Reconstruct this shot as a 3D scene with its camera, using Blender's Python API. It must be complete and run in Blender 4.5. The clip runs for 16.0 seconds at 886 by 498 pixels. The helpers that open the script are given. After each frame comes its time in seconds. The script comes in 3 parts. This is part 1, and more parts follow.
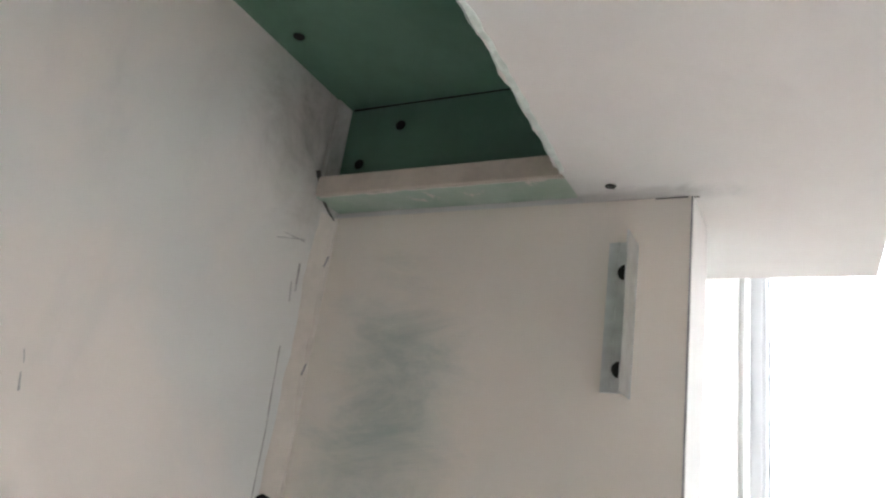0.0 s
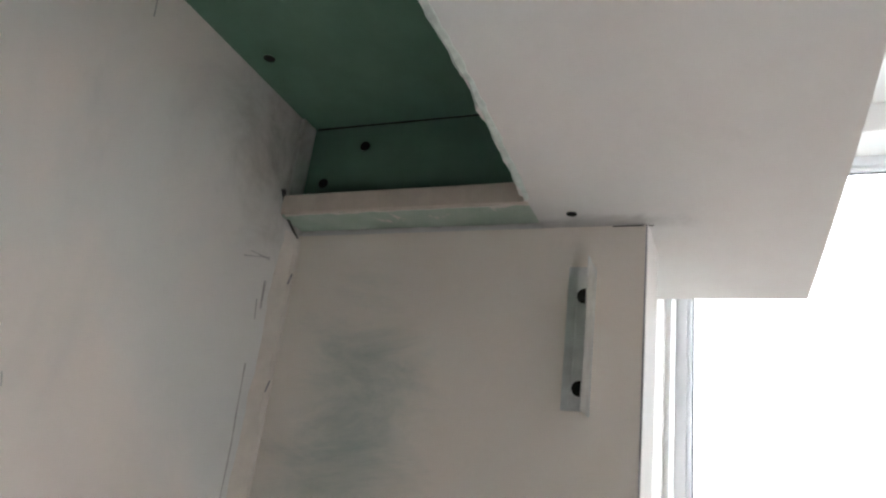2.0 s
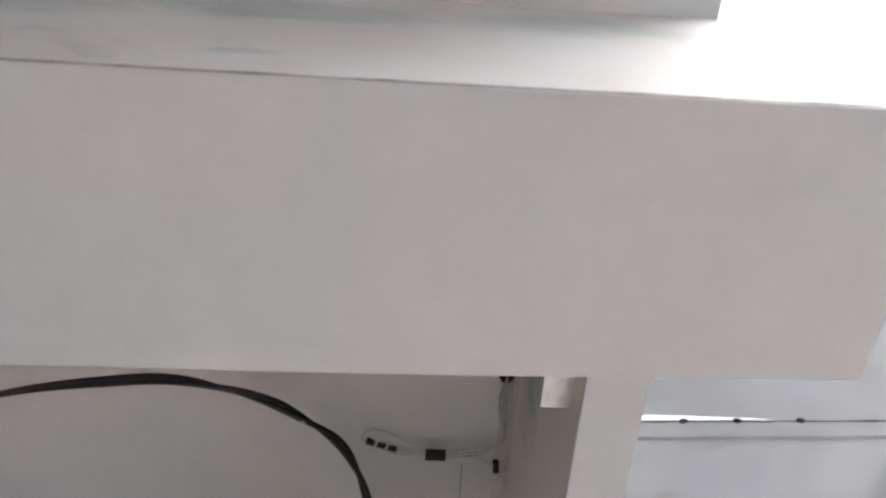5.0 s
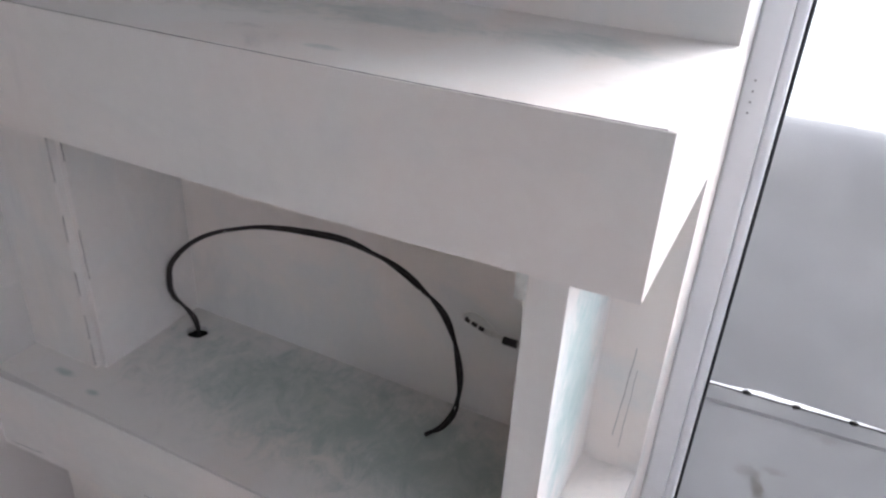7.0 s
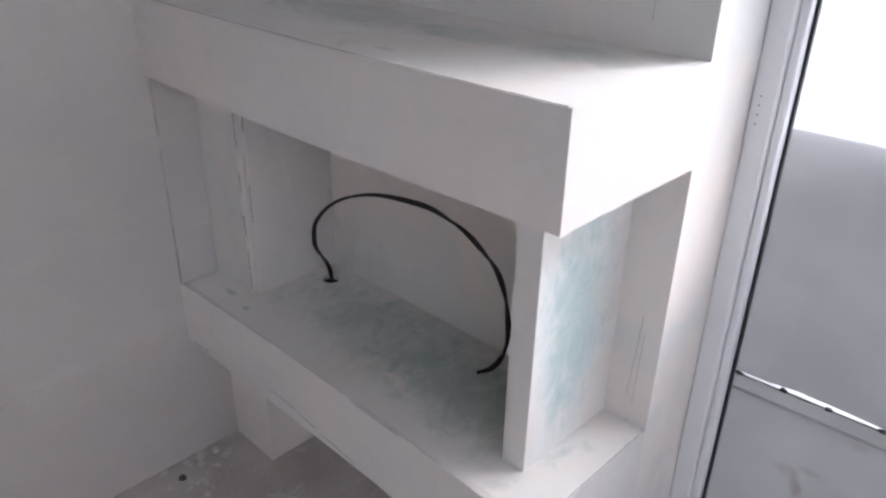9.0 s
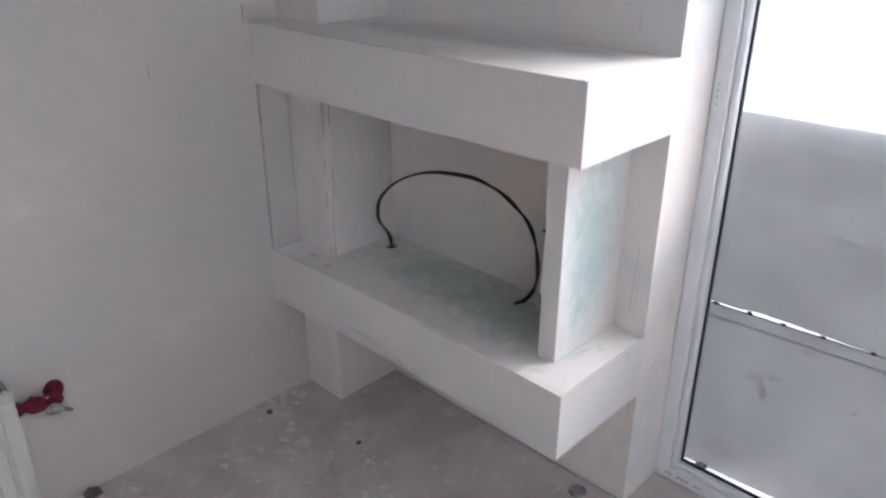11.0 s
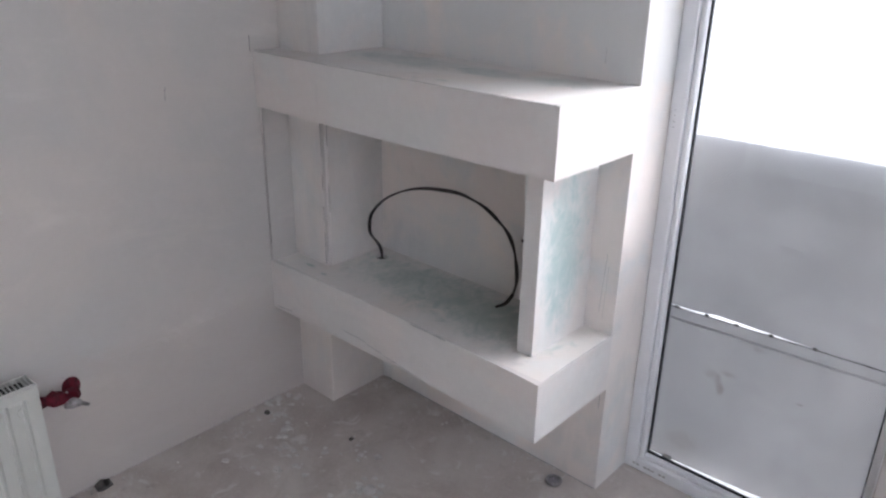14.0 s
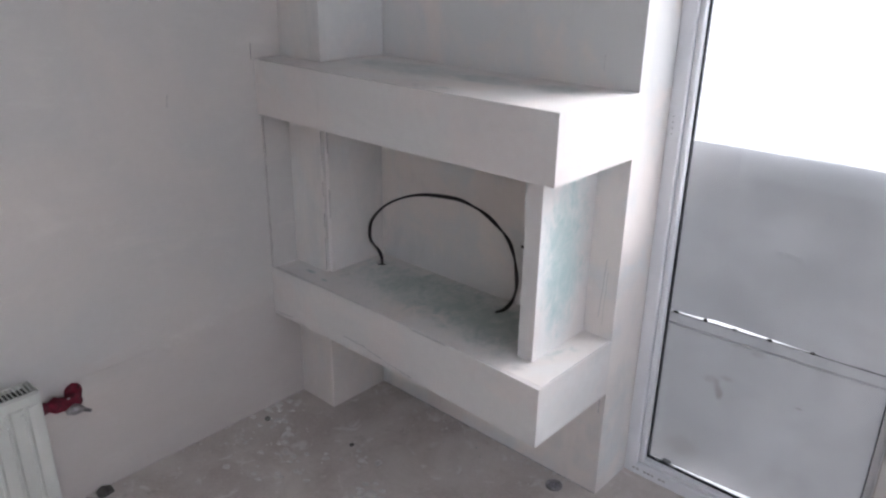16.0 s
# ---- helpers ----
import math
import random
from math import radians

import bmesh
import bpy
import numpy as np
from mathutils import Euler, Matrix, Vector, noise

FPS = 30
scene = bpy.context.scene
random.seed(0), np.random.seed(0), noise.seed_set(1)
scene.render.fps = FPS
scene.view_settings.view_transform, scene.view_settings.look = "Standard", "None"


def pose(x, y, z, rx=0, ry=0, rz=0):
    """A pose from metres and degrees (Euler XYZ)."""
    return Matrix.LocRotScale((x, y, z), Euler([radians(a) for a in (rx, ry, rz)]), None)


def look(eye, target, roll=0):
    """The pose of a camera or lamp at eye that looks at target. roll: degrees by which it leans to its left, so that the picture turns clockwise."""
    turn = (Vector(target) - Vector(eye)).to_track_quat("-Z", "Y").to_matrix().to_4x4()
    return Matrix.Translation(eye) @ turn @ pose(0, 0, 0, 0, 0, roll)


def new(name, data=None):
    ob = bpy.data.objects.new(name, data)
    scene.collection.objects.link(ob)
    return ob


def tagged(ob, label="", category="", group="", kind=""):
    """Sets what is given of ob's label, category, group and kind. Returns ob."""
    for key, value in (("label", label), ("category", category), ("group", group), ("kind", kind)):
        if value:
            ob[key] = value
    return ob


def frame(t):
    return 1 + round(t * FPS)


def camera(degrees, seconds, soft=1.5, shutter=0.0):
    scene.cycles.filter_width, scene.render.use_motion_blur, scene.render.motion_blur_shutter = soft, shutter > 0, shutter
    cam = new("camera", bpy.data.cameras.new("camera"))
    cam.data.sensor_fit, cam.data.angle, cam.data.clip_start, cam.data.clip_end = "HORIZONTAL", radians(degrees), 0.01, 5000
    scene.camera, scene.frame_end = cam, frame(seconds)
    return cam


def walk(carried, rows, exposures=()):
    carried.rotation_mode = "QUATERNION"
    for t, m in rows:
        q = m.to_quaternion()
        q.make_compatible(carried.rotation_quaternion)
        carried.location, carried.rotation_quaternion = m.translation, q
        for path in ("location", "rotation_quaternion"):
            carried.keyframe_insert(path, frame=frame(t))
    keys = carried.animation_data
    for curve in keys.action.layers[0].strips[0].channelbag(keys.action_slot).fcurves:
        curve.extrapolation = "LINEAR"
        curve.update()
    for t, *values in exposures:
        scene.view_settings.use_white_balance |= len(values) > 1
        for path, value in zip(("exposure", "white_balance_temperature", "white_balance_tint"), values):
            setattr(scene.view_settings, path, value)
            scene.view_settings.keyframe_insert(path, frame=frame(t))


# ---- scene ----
cam = camera(60.6, 16.0, soft=2.3, shutter=0.4)

# seconds, eye, yaw, pitch, roll
PATH = [
    (0.0, 0.570, -0.326, 0.874, -60.64, 19.74, 8.61),
    (0.5, 0.559, -0.310, 0.881, -64.99, 20.14, 7.87),
    (1.0, 0.556, -0.302, 0.877, -66.72, 20.32, 7.86),
    (1.5, 0.552, -0.304, 0.876, -66.51, 20.46, 8.00),
    (2.0, 0.543, -0.313, 0.876, -66.10, 20.75, 7.57),
    (2.5, 0.541, -0.329, 0.880, -64.15, 20.39, 7.30),
    (3.0, 0.541, -0.366, 0.885, -59.02, 19.27, 7.22),
    (3.2, 0.559, -0.400, 0.909, -53.59, 16.86, 7.20),
    (3.5, 0.605, -0.447, 0.958, -44.40, 12.00, 8.00),
    (3.7, 0.630, -0.470, 1.020, -40.30, 2.49, 9.00),
    (3.9, 0.663, -0.508, 1.078, -34.03, -4.20, 9.80),
    (4.0, 0.683, -0.524, 1.116, -31.10, -8.69, 9.66),
    (4.3, 0.740, -0.577, 1.197, -20.67, -17.75, 6.79),
    (4.5, 0.766, -0.622, 1.240, -15.41, -20.71, 5.96),
    (4.8, 0.793, -0.676, 1.291, -8.82, -25.24, 5.28),
    (5.0, 0.832, -0.736, 1.323, -3.86, -24.39, 4.37),
    (5.2, 0.854, -0.777, 1.360, -1.32, -25.52, 4.62),
    (7.3, 1.288, -0.992, 1.465, 29.43, -29.03, 2.41),
    (7.5, 1.335, -1.002, 1.473, 31.71, -28.76, 1.79),
    (8.0, 1.456, -1.005, 1.491, 38.08, -28.11, 0.47),
    (8.5, 1.570, -1.037, 1.507, 42.90, -27.57, 1.06),
    (9.0, 1.627, -1.087, 1.503, 43.91, -27.23, 1.05),
    (9.5, 1.693, -1.218, 1.517, 43.95, -26.34, 0.03),
    (10.0, 1.764, -1.341, 1.521, 43.88, -25.94, -0.01),
    (12.5, 2.032, -1.711, 1.583, 44.27, -22.63, 0.24),
    (13.0, 2.031, -1.718, 1.583, 43.19, -22.75, 0.56),
    (13.5, 2.035, -1.715, 1.582, 42.62, -22.77, 0.81),
    (14.0, 2.038, -1.719, 1.581, 42.28, -22.56, 0.94),
    (14.5, 2.045, -1.730, 1.588, 42.01, -22.37, 1.04),
    (15.0, 2.039, -1.721, 1.577, 42.14, -22.23, 1.12),
    (15.5, 2.037, -1.735, 1.582, 42.03, -22.07, 1.05),
    (16.0, 2.041, -1.736, 1.583, 42.06, -22.02, 0.89),
]


def aimed(x, y, z, yaw, pitch, roll):
    a, b = radians(yaw), radians(pitch)
    way = Vector((-math.sin(a) * math.cos(b), math.cos(a) * math.cos(b), math.sin(b)))
    return look((x, y, z), Vector((x, y, z)) + way, roll)


walk(cam, [(r[0], aimed(*r[1:])) for r in PATH], exposures=[(0.0, 3.85, 6225, 6), (0.6, 3.65, 6225, 6), (1.5, 3.48, 6225, 6), (3.0, 3.39, 6235, 6), (4.0, 3.18, 6310, 12), (4.5, 2.76, 6300, 13), (5.0, 2.65, 6270, 12), (7.3, 2.33, 6070, 15), (9.0, 2.12, 6050, 15), (10.0, 2.09, 6050, 14), (12.3, 2.25, 6070, 14), (13.2, 2.25, 6070, 14), (14.5, 2.14, 6050, 14), (16.0, 2.11, 6050, 14)])

# ---------------------------------------------------------------- light
world = bpy.data.worlds.new("overcast_sky")
scene.world = world
world.use_nodes = True
wn, wl = world.node_tree.nodes, world.node_tree.links
sky = wn.new("ShaderNodeTexSky")
sky.sky_type, sky.sun_disc = "NISHITA", False
sky.sun_elevation, sky.sun_rotation = radians(30), radians(22.3)
sky.dust_density, sky.air_density = 6.0, 1.0
veil = wn.new("ShaderNodeMixRGB")
veil.inputs[0].default_value = 0.78
veil.inputs[2].default_value = (8.0, 8.2, 8.6, 1)
wl.new(sky.outputs[0], veil.inputs[1])
wl.new(veil.outputs[0], wn["Background"].inputs[0])
wn["Background"].inputs[1].default_value = 0.132
sun = new("sun", bpy.data.lights.new("sun", "SUN"))
sun.data.energy, sun.data.angle, sun.data.color = 0.36, radians(10), (1.0, 1.0, 1.0)
sun.matrix_world = look((4.11, 10, 6.24), (0, 0, 0))


# ---------------------------------------------------------------- materials
def material(name):
    m = bpy.data.materials.new(name)
    m.use_nodes = True
    return m, m.node_tree.nodes, m.node_tree.links, m.node_tree.nodes["Principled BSDF"]


def noise_node(n, l, co, scale, detail=4.0, rough=0.55, dist=0.0):
    t = n.new("ShaderNodeTexNoise")
    t.inputs["Scale"].default_value, t.inputs["Detail"].default_value = scale, detail
    t.inputs["Roughness"].default_value, t.inputs["Distortion"].default_value = rough, dist
    l.new(co, t.inputs["Vector"])
    return t.outputs["Fac"]


def ramp(n, l, fac, lo, hi):
    r = n.new("ShaderNodeMapRange")
    r.inputs[1].default_value, r.inputs[2].default_value = lo, hi
    r.interpolation_type = "SMOOTHSTEP"
    l.new(fac, r.inputs[0])
    return r.outputs[0]


def mixc(n, l, fac, a, b):
    m = n.new("ShaderNodeMixRGB")
    for i, v in ((0, fac), (1, a), (2, b)):
        if isinstance(v, (int, float)):
            m.inputs[i].default_value = v
        elif isinstance(v, tuple):
            m.inputs[i].default_value = (*v, 1)
        else:
            l.new(v, m.inputs[i])
    return m.outputs[0]


def math_node(n, l, op, a, b):
    m = n.new("ShaderNodeMath")
    m.operation = op
    for i, v in ((0, a), (1, b)):
        if isinstance(v, (int, float)):
            m.inputs[i].default_value = v
        else:
            l.new(v, m.inputs[i])
    return m.outputs[0]


def bump(n, l, p, height, strength, distance):
    b = n.new("ShaderNodeBump")
    b.inputs["Strength"].default_value, b.inputs["Distance"].default_value = strength, distance
    l.new(height, b.inputs["Height"])
    l.new(b.outputs[0], p.inputs["Normal"])


def place(n):
    return n.new("ShaderNodeTexCoord").outputs["Object"]


def stretched(n, l, co, s):
    m = n.new("ShaderNodeMapping")
    m.inputs["Scale"].default_value = s
    l.new(co, m.inputs["Vector"])
    return m.outputs[0]


def reach(n, l, co, centre, radii):
    """How far a place lies from a centre, in parts of the radii: 1 on the ellipsoid."""
    out = co
    for op, v in (("SUBTRACT", centre), ("DIVIDE", radii), ("LENGTH", None)):
        m = n.new("ShaderNodeVectorMath")
        m.operation = op
        l.new(out, m.inputs[0])
        if v:
            m.inputs[1].default_value = v
        out = m.outputs["Value" if op == "LENGTH" else "Vector"]
    return out


def plaster(name, grey=(0.70, 0.705, 0.69), pink=(0.735, 0.68, 0.65), pinkness=(0.42, 0.62), patches=(), streak=(1, 1, 1),
            patch_tone=(0.42, 0.49, 0.465), relief=0.25, rough=0.85, dirt=0.5, show=0.75, soft=(1.3, 0.4), size=3.2, bands=0.0, band_scale=(4.0, 2.0, 0.9), speck=0.25):
    """Sanded filler over gypsum board: grey and pinkish filler, pencil-grey smudges, stains where the green paper
    shows, and patches of another tone.
    """
    m, n, l, p = material(name)
    co = place(n)
    broad = noise_node(n, l, co, size, 5.0, 0.6, 0.4)
    base = mixc(n, l, ramp(n, l, broad, *pinkness), grey, pink)
    fine = noise_node(n, l, co, 38.0, 6.0, 0.65)
    base = mixc(n, l, ramp(n, l, fine, 0.3, 0.75), base, mixc(n, l, speck, base, (0.75, 0.74, 0.72)))
    if bands:
        band = noise_node(n, l, stretched(n, l, co, band_scale), 2.2, 5.0, 0.6, 0.5)
        base = mixc(n, l, math_node(n, l, "MULTIPLY", ramp(n, l, band, 0.52, 0.70), bands), base, (0.77, 0.695, 0.63))
        base = mixc(n, l, math_node(n, l, "MULTIPLY", ramp(n, l, band, 0.47, 0.30), bands), base, (0.53, 0.545, 0.535))
        wipe = noise_node(n, l, stretched(n, l, co, tuple(1.5 * v for v in band_scale)), 3.0, 6.0, 0.65, 0.8)
        base = mixc(n, l, math_node(n, l, "MULTIPLY", ramp(n, l, wipe, 0.55, 0.72), 0.35 * bands), base, (0.86, 0.84, 0.81))
    smudge = ramp(n, l, noise_node(n, l, stretched(n, l, co, (1, 1, 0.45)), 7.5, 6.0, 0.65, 0.6), 0.60, 0.78)
    base = mixc(n, l, math_node(n, l, "MULTIPLY", smudge, dirt), base, (0.38, 0.375, 0.37))
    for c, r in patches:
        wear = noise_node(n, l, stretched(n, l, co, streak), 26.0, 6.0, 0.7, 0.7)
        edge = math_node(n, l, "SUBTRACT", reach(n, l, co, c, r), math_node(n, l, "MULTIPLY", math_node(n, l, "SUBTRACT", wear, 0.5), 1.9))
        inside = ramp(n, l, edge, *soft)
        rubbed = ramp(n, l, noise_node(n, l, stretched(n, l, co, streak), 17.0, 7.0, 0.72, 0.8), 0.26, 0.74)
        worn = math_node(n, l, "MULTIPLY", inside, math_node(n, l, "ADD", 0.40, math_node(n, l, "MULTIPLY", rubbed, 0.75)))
        base = mixc(n, l, math_node(n, l, "MULTIPLY", worn, show), base, patch_tone)
    l.new(base, p.inputs["Base Color"])
    p.inputs["Roughness"].default_value = rough
    h = math_node(n, l, "ADD", math_node(n, l, "MULTIPLY", fine, 0.4), noise_node(n, l, co, 9.0, 3.0))
    bump(n, l, p, h, relief, 0.004)
    return m


def plain(name, colour, rough=0.5, metal=0.0, vary=0.15, scale=30.0, relief=0.0):
    m, n, l, p = material(name)
    co = place(n)
    f = noise_node(n, l, co, scale, 5.0, 0.6)
    dark = tuple(c * (1 - 2 * vary) for c in colour)
    l.new(mixc(n, l, ramp(n, l, f, 0.3, 0.7), dark, colour), p.inputs["Base Color"])
    p.inputs["Roughness"].default_value, p.inputs["Metallic"].default_value = rough, metal
    if relief:
        bump(n, l, p, f, relief, 0.003)
    return m


M_WALL = plaster("wall_filler", grey=(0.535, 0.510, 0.490), pink=(0.575, 0.530, 0.500), dirt=0.10, relief=0.05, speck=0.05, size=1.7, bands=0.22, band_scale=(2.5, 0.8, 2.2), patches=[((0, -0.9, 0.14), (0.5, 2.6, 0.27))], streak=(1, 0.25, 0.4), patch_tone=(0.545, 0.495, 0.465), show=0.75, soft=(1.25, 0.75))
M_ROOM = plaster("room_filler", grey=(0.83, 0.83, 0.82), pink=(0.83, 0.80, 0.78), dirt=0.2)
# The back wall has one soft dark patch high by the slot corner.
M_BACK = plaster("back_wall_filler", grey=(0.675, 0.67, 0.66), pink=(0.77, 0.70, 0.66), dirt=0.22, bands=0.34, band_scale=(3.0, 2.0, 1.3), patches=[((0.955, 0, 1.112), (0.066, 0.5, 0.056))], streak=(0.6, 1, 0.6), patch_tone=(0.24, 0.23, 0.205), show=1.0, soft=(1.5, 0.1), speck=0.12)
M_SOFFIT = plaster("soffit_filler", grey=(0.655, 0.65, 0.64), pink=(0.685, 0.64, 0.62), dirt=0.15, relief=0.2, patches=[((0.978, -0.222, 1.07), (0.013, 0.055, 0.5))], patch_tone=(0.45, 0.435, 0.425), show=0.95)
M_PIL = plaster("pilaster_filler", grey=(0.64, 0.63, 0.62), pink=(0.70, 0.645, 0.61), pinkness=(0.35, 0.6), dirt=0.2, bands=0.45)
# Fronts and soffits toned darker than the tops; uneven light is balanced in colour.
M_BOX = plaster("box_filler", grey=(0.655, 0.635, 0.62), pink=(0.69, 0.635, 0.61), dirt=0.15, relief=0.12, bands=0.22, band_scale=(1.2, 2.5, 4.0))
# Shelf tops lightened in colour, making up for light that misses them.
M_TOP_LOW = plaster("lower_top_lightened_filler", grey=(0.79, 0.765, 0.745), pink=(0.80, 0.74, 0.70), patches=[((0.56, -0.13, 0.54), (0.34, 0.12, 0.5)), ((0.84, -0.15, 0.54), (0.18, 0.12, 0.5)), ((0.13, -0.285, 0.54), (0.022, 0.008, 0.5)), ((0.22, -0.30, 0.54), (0.016, 0.007, 0.5))], streak=(1.0, 0.75, 1), show=1.0, patch_tone=(0.45, 0.525, 0.50), soft=(1.4, 0.3), bands=0.2)
M_TOP_UP = plaster("upper_top_lightened_filler", show=0.62, grey=(0.75, 0.735, 0.72), patches=[((0.45, -0.14, 1.24), (0.24, 0.09, 0.5)), ((0.97, -0.11, 1.24), (0.10, 0.06, 0.5)), ((0.74, -0.13, 1.24), (0.12, 0.06, 0.5)), ((0.74, -0.305, 1.24), (0.022, 0.008, 0.5))], patch_tone=(0.43, 0.485, 0.475), streak=(0.8, 1.2, 1))
M_PART_IN = plaster("partition_inner_filler", grey=(0.78, 0.71, 0.64), pink=(0.78, 0.69, 0.61), patches=[((0.98, -0.070, 0.90), (0.5, 0.046, 0.12))], streak=(1, 0.35, 1.0), patch_tone=(0.40, 0.455, 0.43), dirt=0.2, show=0.95, soft=(1.4, 0.25))
M_PART_OUT = plaster("partition_outer_filler", grey=(0.74, 0.73, 0.72), patches=[((1.03, -0.135, 0.82), (0.5, 0.095, 0.24))], streak=(1, 0.9, 0.65), patch_tone=(0.44, 0.56, 0.55), dirt=0.1, show=0.95, soft=(1.3, 0.4))
M_GREEN = plain("green_board_paper", (0.138, 0.245, 0.182), 0.9, 0, 0.08, 22.0, 0.08)
M_PEACH = plain("peach_filler", (0.62, 0.53, 0.46), 0.9, 0, 0.06, 60.0, 0.3)
M_LEDGE = plaster("paper_with_filler", grey=(0.39, 0.485, 0.40), pink=(0.66, 0.61, 0.55), pinkness=(0.60, 0.65), dirt=0.1, relief=0.5, size=52.0)
M_RAGGED = plain("torn_paper_edge", (0.60, 0.65, 0.615), 0.95, 0, 0.12, 120.0, 0.5)
M_SEAM = plain("dried_filler_seam", (0.705, 0.645, 0.59), 0.95, 0, 0.05, 60.0, 0.25)
M_CRACK = plain("pencil_and_crack", (0.15, 0.14, 0.14), 0.95, 0, 0.2, 90.0)
M_PENCIL = plain("pencil", (0.36, 0.35, 0.37), 0.9, 0, 0.3, 150.0)
M_FAINT = plain("faint_pencil", (0.555, 0.53, 0.525), 0.9, 0, 0.2, 150.0)
M_DARK = plain("dark_hole", (0.012, 0.011, 0.010), 0.9, 0, 0.2, 60.0)
M_ZINC = plain("galvanised_steel", (0.74, 0.755, 0.75), 0.30, 0.95, 0.10, 70.0, 0.04)
M_CABLE = plain("black_cable_sheath", (0.024, 0.015, 0.017), 0.55, 0, 0.3, 80.0, 0.1)
M_WIRE = plain("white_wire", (0.62, 0.60, 0.57), 0.5, 0, 0.1, 80.0)
M_PVC = plain("white_pvc", (0.82, 0.82, 0.845), 0.3, 0, 0.03, 8.0)
M_GASKET = plain("rubber_gasket", (0.02, 0.02, 0.025), 0.7, 0, 0.1, 40.0)
M_RAD = plain("radiator_enamel", (0.56, 0.565, 0.53), 0.3, 0, 0.03, 10.0)
M_FIN = plain("radiator_fin_shade", (0.03, 0.03, 0.03), 0.6, 0.0, 0.2, 30.0)
M_RED = plain("dark_red_sleeve", (0.17, 0.004, 0.022), 0.85, 0, 0.35, 60.0, 0.4)
M_VALVE = plain("dull_nickel", (0.42, 0.40, 0.40), 0.4, 0.8, 0.25, 60.0, 0.1)
M_CEIL = plaster("ceiling_filler", grey=(0.80, 0.80, 0.79), pink=(0.80, 0.77, 0.75), dirt=0.1)


def panel_sheet():
    m, n, l, p = material("dusty_white_sheet")
    co = place(n)
    f = noise_node(n, l, co, 4.0, 5.0, 0.6, 0.5)
    base = mixc(n, l, ramp(n, l, f, 0.3, 0.75), (0.310, 0.312, 0.319), (0.365, 0.367, 0.375))
    s = ramp(n, l, noise_node(n, l, stretched(n, l, co, (1.2, 1, 0.6)), 11.0, 6.0, 0.7, 1.2), 0.66, 0.80)
    base = mixc(n, l, math_node(n, l, "MULTIPLY", s, 0.35), base, (0.33, 0.31, 0.30))
    for c, r, k in (((1.333, 0.36, 0.298), (0.012, 0.3, 0.022), 0.8), ((1.322, 0.36, 0.325), (0.010, 0.3, 0.026), 0.55), ((1.300, 0.36, 0.338), (0.022, 0.3, 0.016), 0.4), ((1.347, 0.36, 0.357), (0.024, 0.3, 0.010), 0.45),
                    ((1.56, 0.36, 0.34), (0.012, 0.3, 0.004), 0.6), ((1.42, 0.36, 0.47), (0.02, 0.3, 0.012), 0.35), ((1.24, 0.36, 0.06), (0.05, 0.3, 0.04), 0.35)):
        rag = math_node(n, l, "MULTIPLY", math_node(n, l, "SUBTRACT", noise_node(n, l, co, 60.0, 4.0, 0.6, 0.6), 0.5), 2.0)
        base = mixc(n, l, math_node(n, l, "MULTIPLY", ramp(n, l, math_node(n, l, "ADD", reach(n, l, co, c, r), rag), 1.35, 0.35), k), base, (0.20, 0.19, 0.175))
    l.new(base, p.inputs["Base Color"])
    p.inputs["Roughness"].default_value = 0.45
    bump(n, l, p, f, 0.1, 0.01)
    return m


def screed():
    m, n, l, p = material("dusty_screed")
    co = place(n)
    broad = noise_node(n, l, co, 4.0, 6.0, 0.6, 0.6)
    base = mixc(n, l, ramp(n, l, broad, 0.3, 0.7), (0.455, 0.40, 0.37), (0.61, 0.56, 0.525))
    grit = noise_node(n, l, co, 90.0, 5.0, 0.7)
    base = mixc(n, l, ramp(n, l, grit, 0.45, 0.75), base, mixc(n, l, 0.4, base, (0.64, 0.61, 0.58)))
    blot = ramp(n, l, noise_node(n, l, co, 13.0, 5.0, 0.6, 0.9), 0.57, 0.70)
    base = mixc(n, l, math_node(n, l, "MULTIPLY", blot, 0.75), base, (0.69, 0.665, 0.64))
    scuff_and_glint = ramp(n, l, noise_node(n, l, stretched(n, l, co, (1.0, 2.2, 1.0)), 9.0, 6.0, 0.7, 1.0), 0.58, 0.74)
    base = mixc(n, l, math_node(n, l, "MULTIPLY", scuff_and_glint, 0.5), base, (0.34, 0.30, 0.275))
    l.new(base, p.inputs["Base Color"])
    p.inputs["Roughness"].default_value = 0.92
    bump(n, l, p, math_node(n, l, "ADD", grit, math_node(n, l, "MULTIPLY", blot, 0.6)), 0.4, 0.004)
    return m


def glass():
    m, n, l, p = material("window_glass")
    p.inputs["Base Color"].default_value = (0.97, 0.985, 0.98, 1)
    p.inputs["Roughness"].default_value, p.inputs["IOR"].default_value = 0.0, 1.45
    p.inputs["Transmission Weight"].default_value = 1.0
    return m


M_SHEET, M_FLOOR, M_GLASS = panel_sheet(), screed(), glass()


# ---------------------------------------------------------------- building helpers
def box(bm, x0, x1, y0, y1, z0, z1):
    v = [bm.verts.new((x, y, z)) for x in (x0, x1) for y in (y0, y1) for z in (z0, z1)]
    for q in ((0, 1, 3, 2), (4, 6, 7, 5), (0, 4, 5, 1), (2, 3, 7, 6), (0, 2, 6, 4), (1, 5, 7, 3)):
        bm.faces.new([v[i] for i in q])


def block(x0, x1, y0, y1, z0, z1, bevel=0.0):
    bm = bmesh.new()
    box(bm, x0, x1, y0, y1, z0, z1)
    if bevel:
        bmesh.ops.bevel(bm, geom=bm.edges[:], offset=bevel, segments=2, affect="EDGES", profile=0.5)
    return bm


